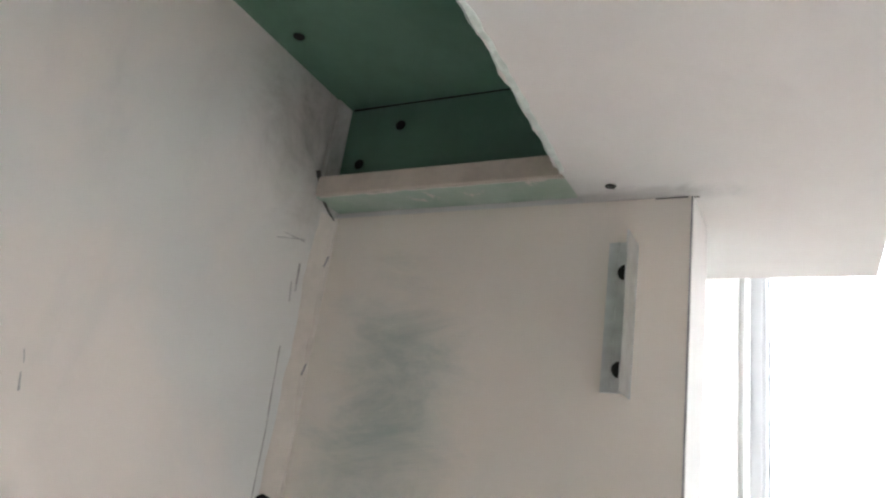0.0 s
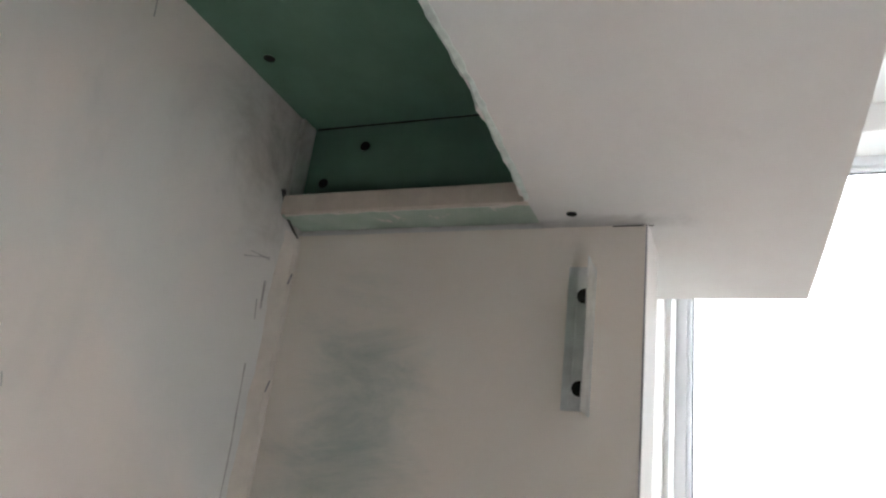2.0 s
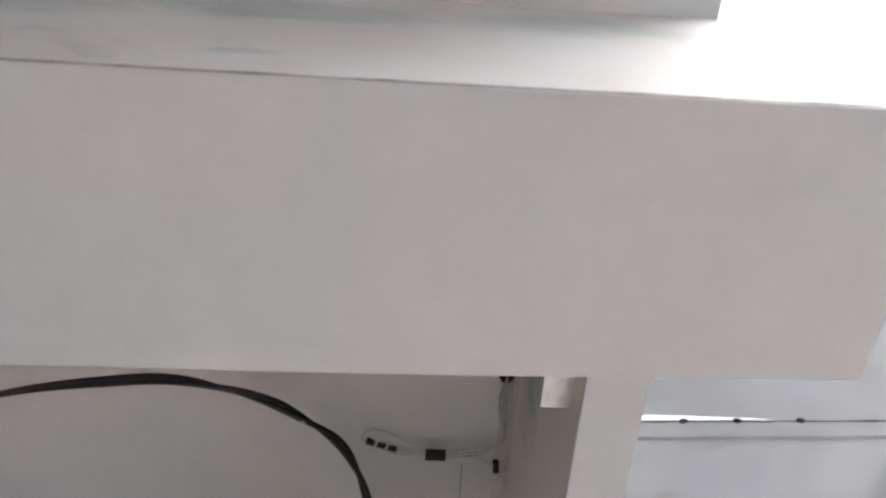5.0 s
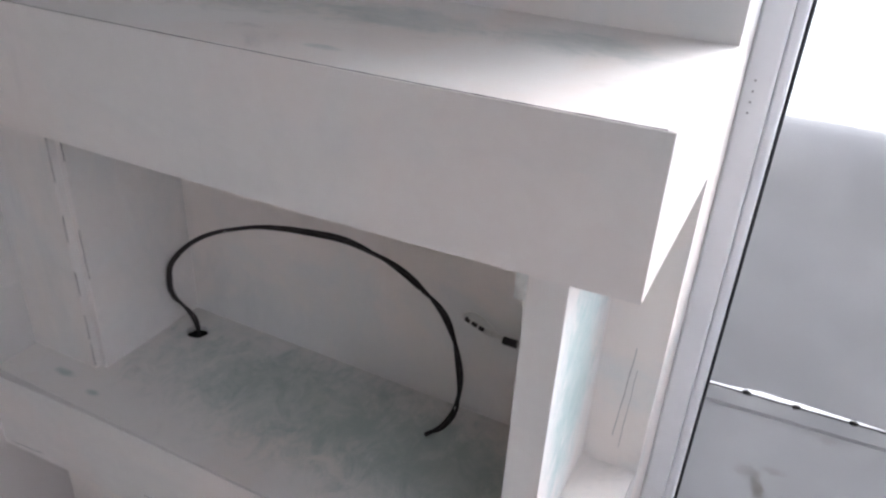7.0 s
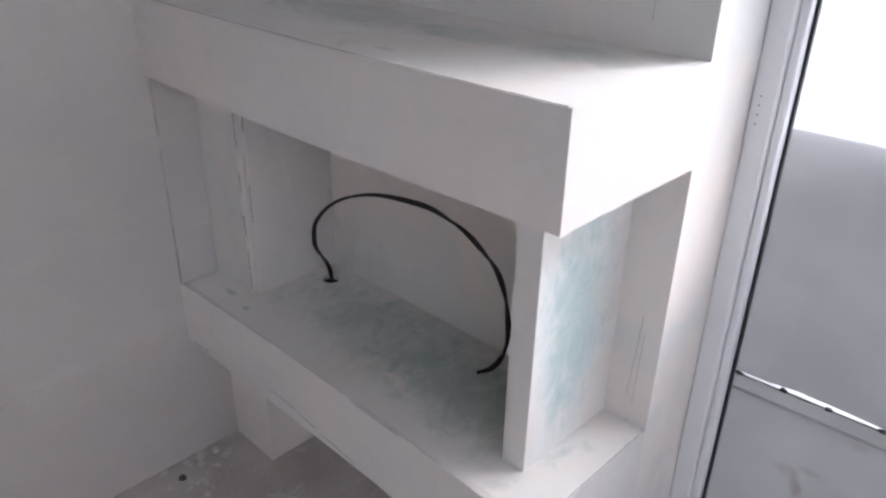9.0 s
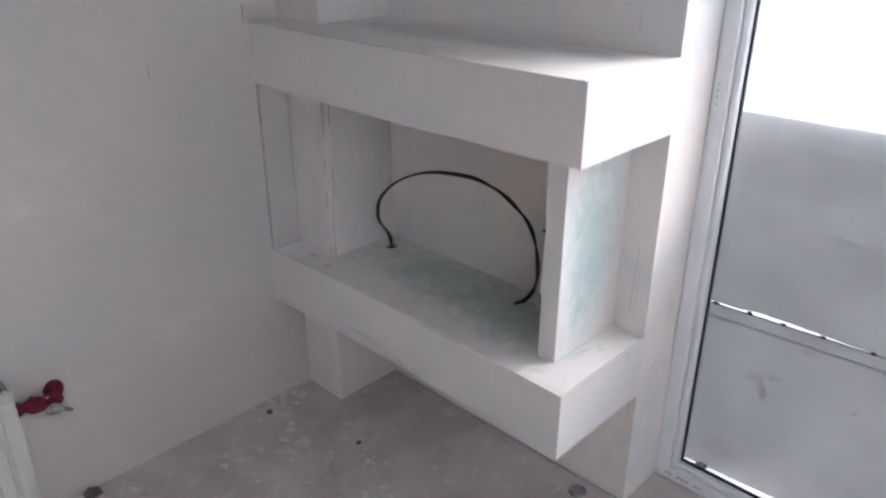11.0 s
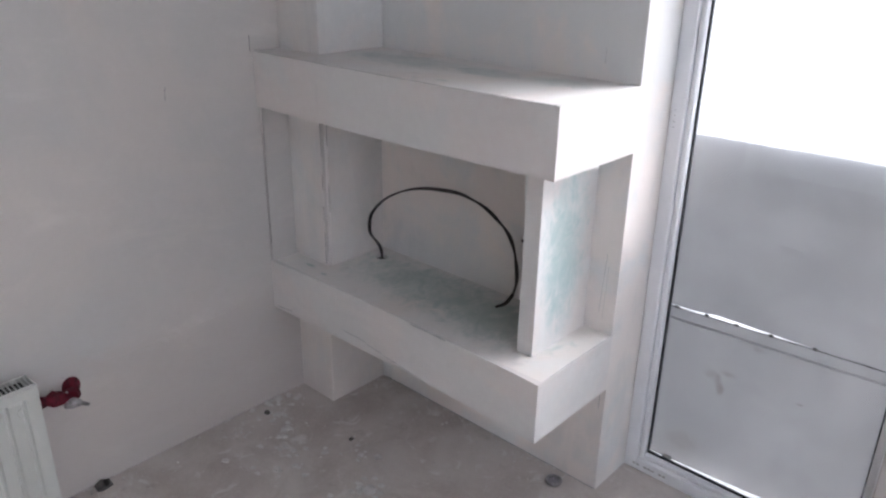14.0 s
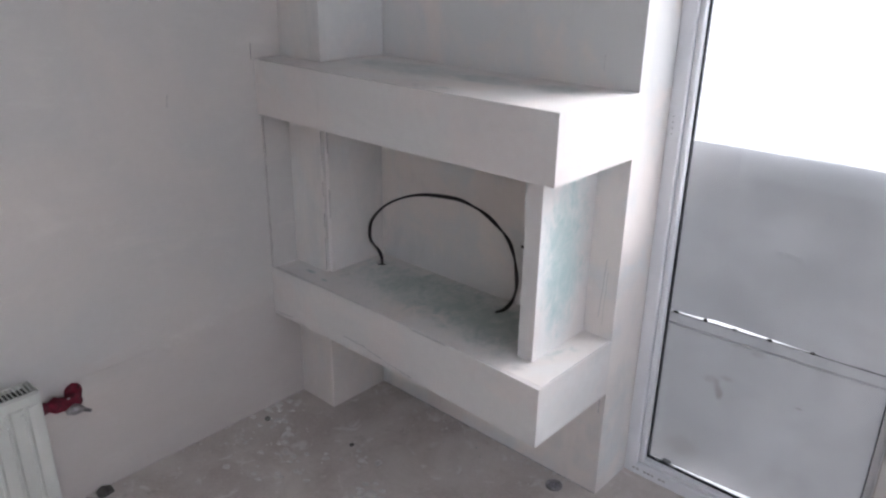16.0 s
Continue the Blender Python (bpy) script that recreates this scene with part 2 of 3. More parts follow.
def finish(name, bm, mat, smooth=False):
    bmesh.ops.recalc_face_normals(bm, faces=bm.faces[:])
    me = bpy.data.meshes.new(name)
    bm.to_mesh(me)
    bm.free()
    me.materials.append(mat)
    if smooth:
        me.polygons.foreach_set("use_smooth", [True] * len(me.polygons))
    return new(name, me)


def part(name, bm, mat, parent, label="", smooth=False):
    ob = finish(name, bm, mat, smooth)
    ob.parent = parent
    ob.matrix_parent_inverse = parent.matrix_basis.inverted() if parent.parent is None else Matrix.Identity(4)
    return tagged(ob, label)


def thing(name, at, label, category, group="", kind=""):
    e = new(name)
    e.empty_display_size = 0.05
    e.matrix_basis = Matrix.Translation(at)
    return tagged(e, label, category, group, kind)


def solid(name, bm, mat, label, category, kind="structure", smooth=False):
    return tagged(finish(name, bm, mat, smooth), label, category, "", kind)


def tube(points, radius, sides=10, close=True, wobble=0.0):
    """A tube along a line of points; radius may be one number or one for each point."""
    bm = bmesh.new()
    pts = [Vector(q) for q in points]
    rings = []
    up = Vector((0.13, 0.31, 0.94))
    for i, q in enumerate(pts):
        t = (pts[min(i + 1, len(pts) - 1)] - pts[max(i - 1, 0)]).normalized()
        a = t.cross(up).normalized()
        b = t.cross(a).normalized()
        r = radius[i] if isinstance(radius, (list, tuple)) else radius
        ring = []
        for k in range(sides):
            an = 2 * math.pi * k / sides
            rr = r * (1 + wobble * noise.noise(q * 60 + Vector((k * 3.1, 0, 0))))
            ring.append(bm.verts.new(q + a * math.cos(an) * rr + b * math.sin(an) * rr))
        rings.append(ring)
    for r0, r1 in zip(rings, rings[1:]):
        for k in range(sides):
            bm.faces.new((r0[k], r0[(k + 1) % sides], r1[(k + 1) % sides], r1[k]))
    if close:
        bm.faces.new(rings[0])
        bm.faces.new(rings[-1])
    return bm


def curve_points(ctrl, steps=8):
    """Catmull-Rom through the control points."""
    c = [Vector(q) for q in ctrl]
    c = [2 * c[0] - c[1]] + c + [2 * c[-1] - c[-2]]
    out = []
    for i in range(1, len(c) - 2):
        for s in range(steps):
            t = s / steps
            p0, p1, p2, p3 = c[i - 1], c[i], c[i + 1], c[i + 2]
            out.append(0.5 * (2 * p1 + (p2 - p0) * t + (2 * p0 - 5 * p1 + 4 * p2 - p3) * t * t + (3 * p1 - p0 - 3 * p2 + p3) * t ** 3))
    out.append(c[-2])
    return out


def disc(centre, normal, radius, thick, sides=14, squash=1.0):
    bm = bmesh.new()
    bmesh.ops.create_cone(bm, cap_ends=True, segments=sides, radius1=radius, radius2=radius * 0.9, depth=thick)
    bmesh.ops.scale(bm, vec=(1, squash, 1), verts=bm.verts[:])
    q = Vector(normal).to_track_quat("Z", "Y").to_matrix().to_4x4()
    bmesh.ops.transform(bm, matrix=Matrix.Translation(centre) @ q, verts=bm.verts[:])
    return bm


def lump(centre, size, flat=0.6, seed=0, sub=2):
    bm = bmesh.new()
    bmesh.ops.create_icosphere(bm, subdivisions=sub, radius=1.0)
    for v in bm.verts:
        k = 1 + 0.45 * noise.noise(v.co * 1.6 + Vector((seed * 7.3, seed * 1.9, 0)))
        v.co = v.co * k
        v.co.z = v.co.z * flat
        v.co = v.co * size + Vector(centre)
    low = min(v.co.z for v in bm.verts)
    for v in bm.verts:
        v.co.z += centre[2] - low - 0.1 * size
    return bm


# ---------------------------------------------------------------- the room
CEIL = 2.62
GROUND = -9.0
W = 1.126                           # width of the unit
UB, UT = 1.071, 1.242               # upper box
LB, LT = 0.363, 0.540               # lower box
PL, PR, PF = 0.982, 1.032, -0.253   # partition

wall_left = solid("wall_west", block(-0.2, 0, -3.4, 0.0, 0, CEIL), M_WALL, "grey and pinkish filled plaster wall, sanded and unpainted", "wall")
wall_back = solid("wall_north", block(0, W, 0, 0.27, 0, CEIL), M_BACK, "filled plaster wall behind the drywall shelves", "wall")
solid("wall_south", block(-0.2, 3.6, -3.6, -3.4, 0, CEIL), M_ROOM, "plain plastered wall closing the room", "wall")
EY0, EY1 = -2.7, -0.02
for q in ((-3.4, EY0, 0, CEIL), (EY1, 0.27, 0, CEIL), (EY0, EY1, 0, 0.80), (EY0, EY1, 2.50, CEIL)):
    solid("wall_east", block(3.4, 3.6, *q), M_ROOM, "plain plastered wall round the side window", "wall")
# Unseen outer walls, added to keep sky light off the railing sheets.
for nm, q in (("facade_left", (-9, 0, 0.0, 0.27, GROUND, 14)), ("facade_right", (3.6, 9, 0.0, 0.27, GROUND, 14)), ("facade_above", (0, 3.6, 0.0, 0.27, CEIL, 14)), ("facade_below", (0, 3.6, 0.0, 0.27, GROUND, -0.2))):
    solid(nm, block(*q), M_WALL, "plain unseen outer wall of the building, added to block sky light", "facade")
solid("ceiling", block(-0.2, 3.6, -3.6, 0.0, CEIL, CEIL + 0.2), M_CEIL, "plain filled white ceiling", "ceiling")
floor = solid("floor", block(-0.2, 3.6, -3.6, 0.27, -0.2, 0), M_FLOOR, "dusty bare screed floor with plaster splashes", "floor")
solid("wall_lintel", block(W, 3.4, 0, 0.27, 2.25, CEIL), M_WALL, "plastered lintel above the balcony door and window", "wall")
POST = 1.85
solid("wall_parapet", block(1.905, 3.4, 0.16, 0.27, 0, 0.85), M_WALL, "low plastered wall below the window", "wall")
solid("wall_parapet_lining", block(1.825, 3.4, 0.075, 0.16, 0, 0.822, 0.003), M_WALL, "plastered lining of the low wall below the window", "wall")
solid("wall_pier", block(3.34, 3.4, 0, 0.27, 0.855, 2.25), M_WALL, "plastered pier beside the window", "wall")
solid("window_sill", block(1.80, 3.34, 0.045, 0.160, 0.8225, 0.852, 0.008), M_PVC, "white plastic window sill board", "window sill")

# balcony door: outer frame, glazing bead, gasket, pane
FY0, FY1 = 0.175, 0.245


def framed(name, x0, x1, z0, z1, label):
    t = thing(name, ((x0 + x1) / 2, FY1, z0), label, "door" if z0 < 0.3 else "window", "", "structure")
    w = 0.042

    def ring(nm, a0, a1, b0, b1, wd, y0, y1, mat, bev, under=None):
        part(nm, block(a0, a0 + wd, y0, y1, b0, b1, bev), mat, under or t)
        part(nm, block(a1 - wd, a1, y0, y1, b0, b1, bev), mat, under or t)
        part(nm, block(a0 + wd, a1 - wd, y0, y1, b0, b0 + wd, bev), mat, under or t)
        part(nm, block(a0 + wd, a1 - wd, y0, y1, b1 - wd, b1, bev), mat, under or t)
    ring("frame_bar", x0, x1, z0, z1, w, FY0, FY1, M_PVC, 0.004)
    ring("glazing_bead", x0 + w, x1 - w, z0 + w, z1 - w, 0.018, FY0 + 0.012, FY1 - 0.03, M_PVC, 0.005)
    pane = part("pane", block(x0 + w + 0.012, x1 - w - 0.012, FY0 + 0.040, FY0 + 0.046, z0 + w + 0.012, z1 - w - 0.012), M_GLASS, t, "clear glass pane")
    pane.visible_shadow = False
    ring("gasket", x0 + w + 0.018, x1 - w - 0.018, z0 + w + 0.018, z1 - w - 0.018, 0.0055, FY0 + 0.030, FY0 + 0.0385, M_GASKET, 0, pane)
    return t


door = framed("door_1", W, POST, 0.0, 2.25, "white plastic balcony door with a full-height glass pane")
for k in range(4):
    part("hole", disc((W + 0.016, FY0 - 0.0006, 1.16 - 0.016 * k), (0, -1, 0), 0.0016, 0.001, 10), M_PENCIL, door, "small dark drilled hole")
for k in range(9):
    if k not in (2, 6):
        part("stamp", block(W + 0.03 + 0.013 * k, W + 0.039 + 0.013 * k, FY0 - 0.0008, FY0 + 0.001, 0.019, 0.025), M_FAINT, door, "grey stamped mark")
framed("window_1", 1.90, 3.34, 0.85, 2.25, "white plastic window above the parapet")
side = framed("window_2", 0.0, EY1 - EY0, 0.80, 2.50, "white plastic side window")
side.matrix_basis = pose(3.4 + FY0, EY1, 0, 0, 0, -90) @ Matrix.Translation((0, -FY0 + 0.02, 0)) @ side.matrix_basis
post = solid("door_post", block(POST, 1.90, FY0 - 0.012, FY1, 0, 2.25, 0.008), M_PVC, "white plastic post between balcony door and window", "post")

# plaster ridge and marks on the walls
ridge = [(-0.0055, -0.36 - 0.06 * i, 0.425 - 0.028 * math.sin(min(i, 8) / 8 * 1.6) + 0.006 * noise.noise(Vector((i * 0.9, 2, 0)))) for i in range(13)]
part("filler_ridge", tube(curve_points(ridge, 4), 0.0062, 12, True, 0.12), M_WALL, wall_left, "raised filler ridge", True)


def stroke(parent, a, b, width, mat, name="pencil_line", wav=0.002, n=12):
    """A thin irregular line lying on a surface."""
    a, b = Vector(a), Vector(b)
    pts = []
    for i in range(n + 1):
        q = a.lerp(b, i / n)
        j = noise.noise(q * 40) * wav
        pts.append(q + Vector([0.0 if abs(u - v) < 1e-9 else j * 0.5 for u, v in zip(a, b)]))
    rad = [width * (0.55 + 0.6 * abs(noise.noise(q * 55))) for q in pts]
    return part(name, tube(pts, rad, 5), mat, parent)


stroke(wall_back, (0.954, 0, 0.968), (0.960, 0, 0.84), 0.0008, M_FAINT, n=30)
stroke(wall_back, (0.927, 0, 1.034), (0.955, 0, 1.043), 0.0006, M_FAINT)
stroke(wall_back, (0.933, 0, 1.040), (0.955, 0, 1.0415), 0.0006, M_FAINT)
stroke(wall_back, (0.955, 0, 1.026), (0.957, 0, 1.007), 0.0012, M_FAINT, n=24)
stroke(wall_back, (0.951, 0, 1.012), (0.953, 0, 0.998), 0.0007, M_FAINT)
stroke(wall_back, (0.801, 0, 1.153), (0.803, 0, 1.131), 0.0006, M_FAINT)
stroke(wall_back, (0.783, 0, 0.921), (0.785, 0, 0.915), 0.0004, M_FAINT)
stroke(wall_back, (0.785, 0, 0.911), (0.787, 0, 0.903), 0.0006, M_FAINT)
stroke(wall_back, (0.736, 0, 0.986), (0.742, 0, 0.983), 0.0007, M_FAINT)
stroke(wall_back, (1.075, 0, 0.60), (1.085, 0, 0.78), 0.0012, M_FAINT)
stroke(wall_back, (1.088, 0, 0.58), (1.092, 0, 0.74), 0.001, M_FAINT)
stroke(wall_back, (1.02, 0, 1.285), (1.021, 0, 1.325), 0.0012, M_FAINT)
stroke(wall_left, (0, -0.66, 1.17), (0, -0.665, 1.13), 0.0012, M_PENCIL)
stroke(wall_left, (0, -0.37, 1.29), (0, -0.371, 1.24), 0.0012, M_CRACK, "crack")
stroke(wall_back, (1.107, 0, 0.345), (1.108, 0, 0.29), 0.0012, M_PENCIL)
stroke(wall_back, (0.19, -0.0005, 0.002), (1.122, -0.0005, 0.002), 0.0016, M_PENCIL, "dirty_joint", 0.002, 120)
stroke(wall_left, (0.0005, -0.27, 0.002), (0.0005, -1.9, 0.002), 0.0010, M_FAINT, "dirty_joint", 0.002, 120)
for z in (0.98, 0.90, 0.80, 0.70, 0.64):
    stroke(wall_left, (0.0122, -0.352, z), (0.0122, -0.353, z - 0.035), 0.0008, M_PENCIL, "crack", 0.003)

# pilaster in the corner
pil = thing("wall_pilaster", (0.09, -0.12, 0), "boxed-in corner pilaster of filled gypsum board", "pilaster", "", "structure")
part("casing", block(0, 0.176, -0.25, 0, 0, LB, 0.002), M_PIL, pil)
part("casing", block(0, 0.170, -0.25, 0, LT, UB, 0.002), M_PIL, pil)
part("lining_board", block(0.172, 0.186, -0.237, 0, LT, UB, 0.001), M_PIL, pil, "gypsum lining board with a cracked joint")
part("casing", block(0, 0.200, -0.262, 0, UT, CEIL, 0.003), M_PIL, pil)
part("side_board", block(0, 0.012, -0.351, -0.252, LT, UB, 0.001), M_WALL, pil, "thin gypsum board on the side wall")
stroke(pil, (0.1862, -0.2372, 1.069), (0.1868, -0.2372, 0.955), 0.0014, M_CRACK, "crack", 0.004, 40)
stroke(pil, (0.1862, -0.2372, 0.83), (0.1866, -0.2372, 0.735), 0.0010, M_CRACK, "crack", 0.004, 30)
stroke(pil, (0.1706, -0.2504, 1.069), (0.1712, -0.2504, 0.95), 0.0008, M_PENCIL, "crack", 0.004, 30)
stroke(pil, (0.0125, -0.3512, 1.066), (0.0125, -0.3512, 0.93), 0.0007, M_PENCIL, "crack", 0.004, 30)
for z in (1.04, 0.97, 0.86, 0.75, 0.66, 0.60):
    stroke(pil, (0.171, -0.2505, z), (0.172, -0.2505, z - 0.05), 0.0009, M_CRACK, "crack", 0.003)


# ---------------------------------------------------------------- the drywall unit
def holed_plate(x0, x1, y0, y1, z0, z1, c, r):
    """A board with one round hole."""
    bm = bmesh.new()
    outer = [bm.verts.new(q) for q in ((x0, y0, z1), (x1, y0, z1), (x1, y1, z1), (x0, y1, z1))]
    inner = [bm.verts.new((c[0] + r * math.cos(k * math.pi / 9) * (1 + 0.08 * math.sin(k * 2.1)), c[1] + r * math.sin(k * math.pi / 9) * 0.9, z1)) for k in range(18)]
    edges = [bm.edges.new((ring[i], ring[(i + 1) % len(ring)])) for ring in (outer, inner) for i in range(len(ring))]
    bmesh.ops.triangle_fill(bm, edges=edges, use_beauty=True)
    ex = bmesh.ops.extrude_face_region(bm, geom=bm.faces[:])
    bmesh.ops.translate(bm, vec=(0, 0, z0 - z1), verts=[g for g in ex["geom"] if isinstance(g, bmesh.types.BMVert)])
    return bm


def bow(x):
    """Front face of the upper shelf: the filler bellies out along the middle."""
    u = W - x
    return -0.349 - 0.055 * u + 0.040 * u * u


def dish(x):
    """Front face of the lower shelf: slightly hollow along the middle."""
    u = W - x
    return -0.353 + 0.043 * u - 0.038 * u * u


def bowed_board(x0, x1, thick, z0, z1, bevel=0.0, back=0.0, front=bow):
    """A board whose front follows the bow; thick is a depth behind the front, or None for a board that ends at back."""
    bm = bmesh.new()
    n = 36
    cols = []
    for i in range(n + 1):
        x = x0 + (x1 - x0) * i / n
        f = front(x) + bevel
        b = back if thick is None else front(x) + thick
        cols.append([bm.verts.new(q) for q in ((x, f, z0), (x, f, z1), (x, b, z1), (x, b, z0))])
    for a, b in zip(cols, cols[1:]):
        for k in range(4):
            bm.faces.new((a[k], b[k], b[(k + 1) % 4], a[(k + 1) % 4]))
    bm.faces.new(cols[0])
    bm.faces.new(cols[-1])
    return bm


def ragged_soffit(z0, z1):
    """The board below the upper box; its edge along the open slot is torn."""
    bm = bmesh.new()
    n = 220
    xs = [0.188 + (0.942 - 0.188) * i / n for i in range(n + 1)]
    edge = [-0.186 - 0.007 * min(1, (0.942 - x) / 0.13) + 0.0022 * noise.noise(Vector((x * 60, 0, 0))) + 0.0025 * max(0, noise.noise(Vector((x * 170, 5, 0)))) for x in xs]
    for z in (z0, z1):
        for x, e in zip(xs, edge):
            bm.verts.new((x, bow(x) + 0.003, z))
            bm.verts.new((x, e + (0.004 if z == z1 else 0), z))
    bm.verts.ensure_lookup_table()
    m = 2 * (n + 1)
    for i in range(n):
        a, b, c, d = 2 * i, 2 * i + 1, 2 * i + 3, 2 * i + 2
        bm.faces.new([bm.verts[k] for k in (a, b, c, d)])
        bm.faces.new([bm.verts[m + k] for k in (a, d, c, b)])
        bm.faces.new([bm.verts[k] for k in (b, m + b, m + c, c)])
        bm.faces.new([bm.verts[k] for k in (a, d, m + d, m + a)])
    return bm


up = thing("drywall_shelf", (W / 2, -0.01, UB), "deep boxed drywall shelf, filled and sanded, with an open slot underneath", "shelf", "drywall shelves")
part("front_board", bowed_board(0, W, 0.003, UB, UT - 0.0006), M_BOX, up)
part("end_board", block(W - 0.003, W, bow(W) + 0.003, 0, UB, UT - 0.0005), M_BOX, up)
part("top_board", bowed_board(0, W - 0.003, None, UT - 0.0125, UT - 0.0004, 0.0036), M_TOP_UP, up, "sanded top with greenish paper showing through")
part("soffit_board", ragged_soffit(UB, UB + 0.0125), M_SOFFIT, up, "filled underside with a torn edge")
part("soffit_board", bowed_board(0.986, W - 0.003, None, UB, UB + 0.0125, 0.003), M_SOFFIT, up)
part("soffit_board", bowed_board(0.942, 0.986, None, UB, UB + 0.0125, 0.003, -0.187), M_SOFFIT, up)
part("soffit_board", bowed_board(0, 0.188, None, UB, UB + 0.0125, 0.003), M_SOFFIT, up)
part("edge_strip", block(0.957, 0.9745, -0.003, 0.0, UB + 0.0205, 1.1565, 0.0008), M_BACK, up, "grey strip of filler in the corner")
part("ledge_board", block(0.957, 0.986, -0.187, 0, UB + 0.005, UB + 0.020, 0.001), M_LEDGE, up, "green board edge with streaks of filler")
part("ledge_face", block(0.954, 0.957, -0.187, -0.001, UB + 0.0055, UB + 0.0205, 0.0012), M_PEACH, up, "peach filler on the cut edge")
crest_y = [-0.004 - 0.182 * i / 70 for i in range(71)]
part("filler_crest", tube([(0.9568 + 0.0008 * noise.noise(Vector((y * 130, 2, 0))), y, UB + 0.0054 + 0.0008 * noise.noise(Vector((y * 90, 7, 0)))) for y in crest_y],
                          [0.0005 + 0.0026 * max(0.0, noise.noise(Vector((y * 75, 4, 0)))) for y in crest_y], 6), M_SEAM, up, "crumbly filler along the ledge")
inner_end = part("inner_end_board", block(0.975, 0.988, -0.34, 0, UB + 0.0205, 1.157), M_GREEN, up, "green moisture-resistant board")
inner_top = part("inner_top_board", block(0.188, 0.975, -0.34, 0, 1.157, 1.170), M_GREEN, up, "green moisture-resistant board")
part("torn_paper", tube([(x, -0.188 - 0.007 * min(1, (0.942 - x) / 0.13) + 0.0015 * noise.noise(Vector((x * 90, 1, 0))), UB + 0.001) for x in [0.19 + 0.0065 * i for i in range(116)]],
                        [0.0019 + 0.0026 * abs(noise.noise(Vector((i * 0.61, 3, 0)))) for i in range(116)], 6), M_RAGGED, up, "frayed paper along the slot")
for c, nrm in (((0.975, -0.048, 1.139), (-1, 0, 0)), ((0.975, -0.018, 1.110), (-1, 0, 0)), ((0.884, -0.019, 1.157), (0, 0, -1)), ((0.801, -0.045, 1.157), (0, 0, -1))):
    part("screw_head", disc(c, nrm, 0.0042, 0.0012), M_DARK, inner_end if nrm[0] else inner_top, "dark sunken screw head")
part("screw_head", disc((0.962, -0.21, UB), (0, 0, -1), 0.0035, 0.001), M_DARK, up, "dark sunken screw head")
stroke(up, (0.952, -0.001, UB + 0.024), (0.962, -0.002, UB + 0.006), 0.0022, M_CRACK, "crack", 0.003)
stroke(up, (0.962, -0.002, UB + 0.006), (0.979, -0.002, UB - 0.004), 0.0016, M_CRACK, "crack", 0.003)
edge_x = [0.02 + 1.098 * i / 140 for i in range(141)]
part("paper_edge", tube([(x, bow(x) + 0.0028, UT - 0.0004) for x in edge_x], [0.0004 + 0.0009 * abs(noise.noise(Vector((x * 31, 4, 0)))) for x in edge_x], 5), M_CRACK, up, "dark open paper edge")
stroke(up, (0.9745, -0.33, 1.1566), (0.9745, -0.004, 1.1566), 0.0011, M_DARK, "open_joint", 0.002, 40)
stroke(up, (0.983, -0.236, UB), (0.984, -0.256, UB), 0.0009, M_CRACK, "crack")

low = thing("drywall_shelf", (W / 2, -0.01, LB), "deep boxed drywall shelf with a cable hole, greenish sanded top", "shelf", "drywall shelves")
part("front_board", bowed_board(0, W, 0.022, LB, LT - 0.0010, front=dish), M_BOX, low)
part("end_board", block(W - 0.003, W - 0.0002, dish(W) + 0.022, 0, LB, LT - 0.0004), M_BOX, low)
stroke(low, (W - 0.003, -0.30, LT - 0.0004), (W - 0.003, -0.02, LT - 0.0004), 0.0007, M_PENCIL, "paper_edge", 0.001, 40)
low_x = [0.42 + 0.58 * i / 60 for i in range(61)]
part("paper_edge", tube([(x, dish(x) + 0.0012, LT - 0.0012) for x in low_x], [0.0002 + 0.0009 * abs(noise.noise(Vector((x * 27, 6, 0)))) for x in low_x], 5), M_PENCIL, low, "open paper edge")
low_top = part("top_board", holed_plate(0, W - 0.003, -0.3360, 0, LT - 0.012, LT - 0.0003, (0.246, -0.066), 0.023), M_TOP_LOW, low, "sanded top with green paper showing through")
part("bottom_board", block(0, W - 0.003, -0.3360, 0, LB + 0.0004, LB + 0.0125), M_BOX, low)
# Capped near-black tube; the hole's inner shade is in its colour.
part("hole_lining", tube([(0.244, -0.067, LT - 0.0125), (0.244, -0.067, LT - 0.06)], 0.0265, 16), M_DARK, low_top, "near-black plug for the shade inside the cable hole")
for x0, z0, x1, z1 in ((0.02, 0.372, 0.10, 0.377), (0.55, 0.382, 0.66, 0.372), (0.36, 0.400, 0.46, 0.398), (0.66, 0.535, 0.80, 0.536), (0.47, 0.392, 0.53, 0.386)):
    line = [(x0 + (x1 - x0) * i / 16, dish(x0 + (x1 - x0) * i / 16), z0 + (z1 - z0) * i / 16 + 0.0015 * noise.noise(Vector((x0 * 40 + i * 0.6, 2, 0)))) for i in range(17)]
    part("scratch", tube(line, [0.0006 + 0.0012 * abs(noise.noise(Vector((x0 * 9 + i * 0.8, 5, 0)))) for i in range(17)], 5), M_PENCIL, low)

par = thing("drywall_partition", ((PL + PR) / 2, -0.12, LT), "narrow upright drywall partition between the two shelves", "partition")
part("inner_board", block(PL, PL + 0.0125, PF + 0.0008, 0, LT, UB, 0.0004), M_PART_IN, par, "filled inner side with a greenish smear")
part("outer_board", block(PR - 0.0125, PR, PF + 0.0008, 0, LT, UB, 0.0006), M_PART_OUT, par, "filled outer side with green paper showing")
part("front_board", block(PL + 0.0004, PR - 0.0002, PF - 0.0004, PF + 0.0006, LT, UB), M_BOX, par)
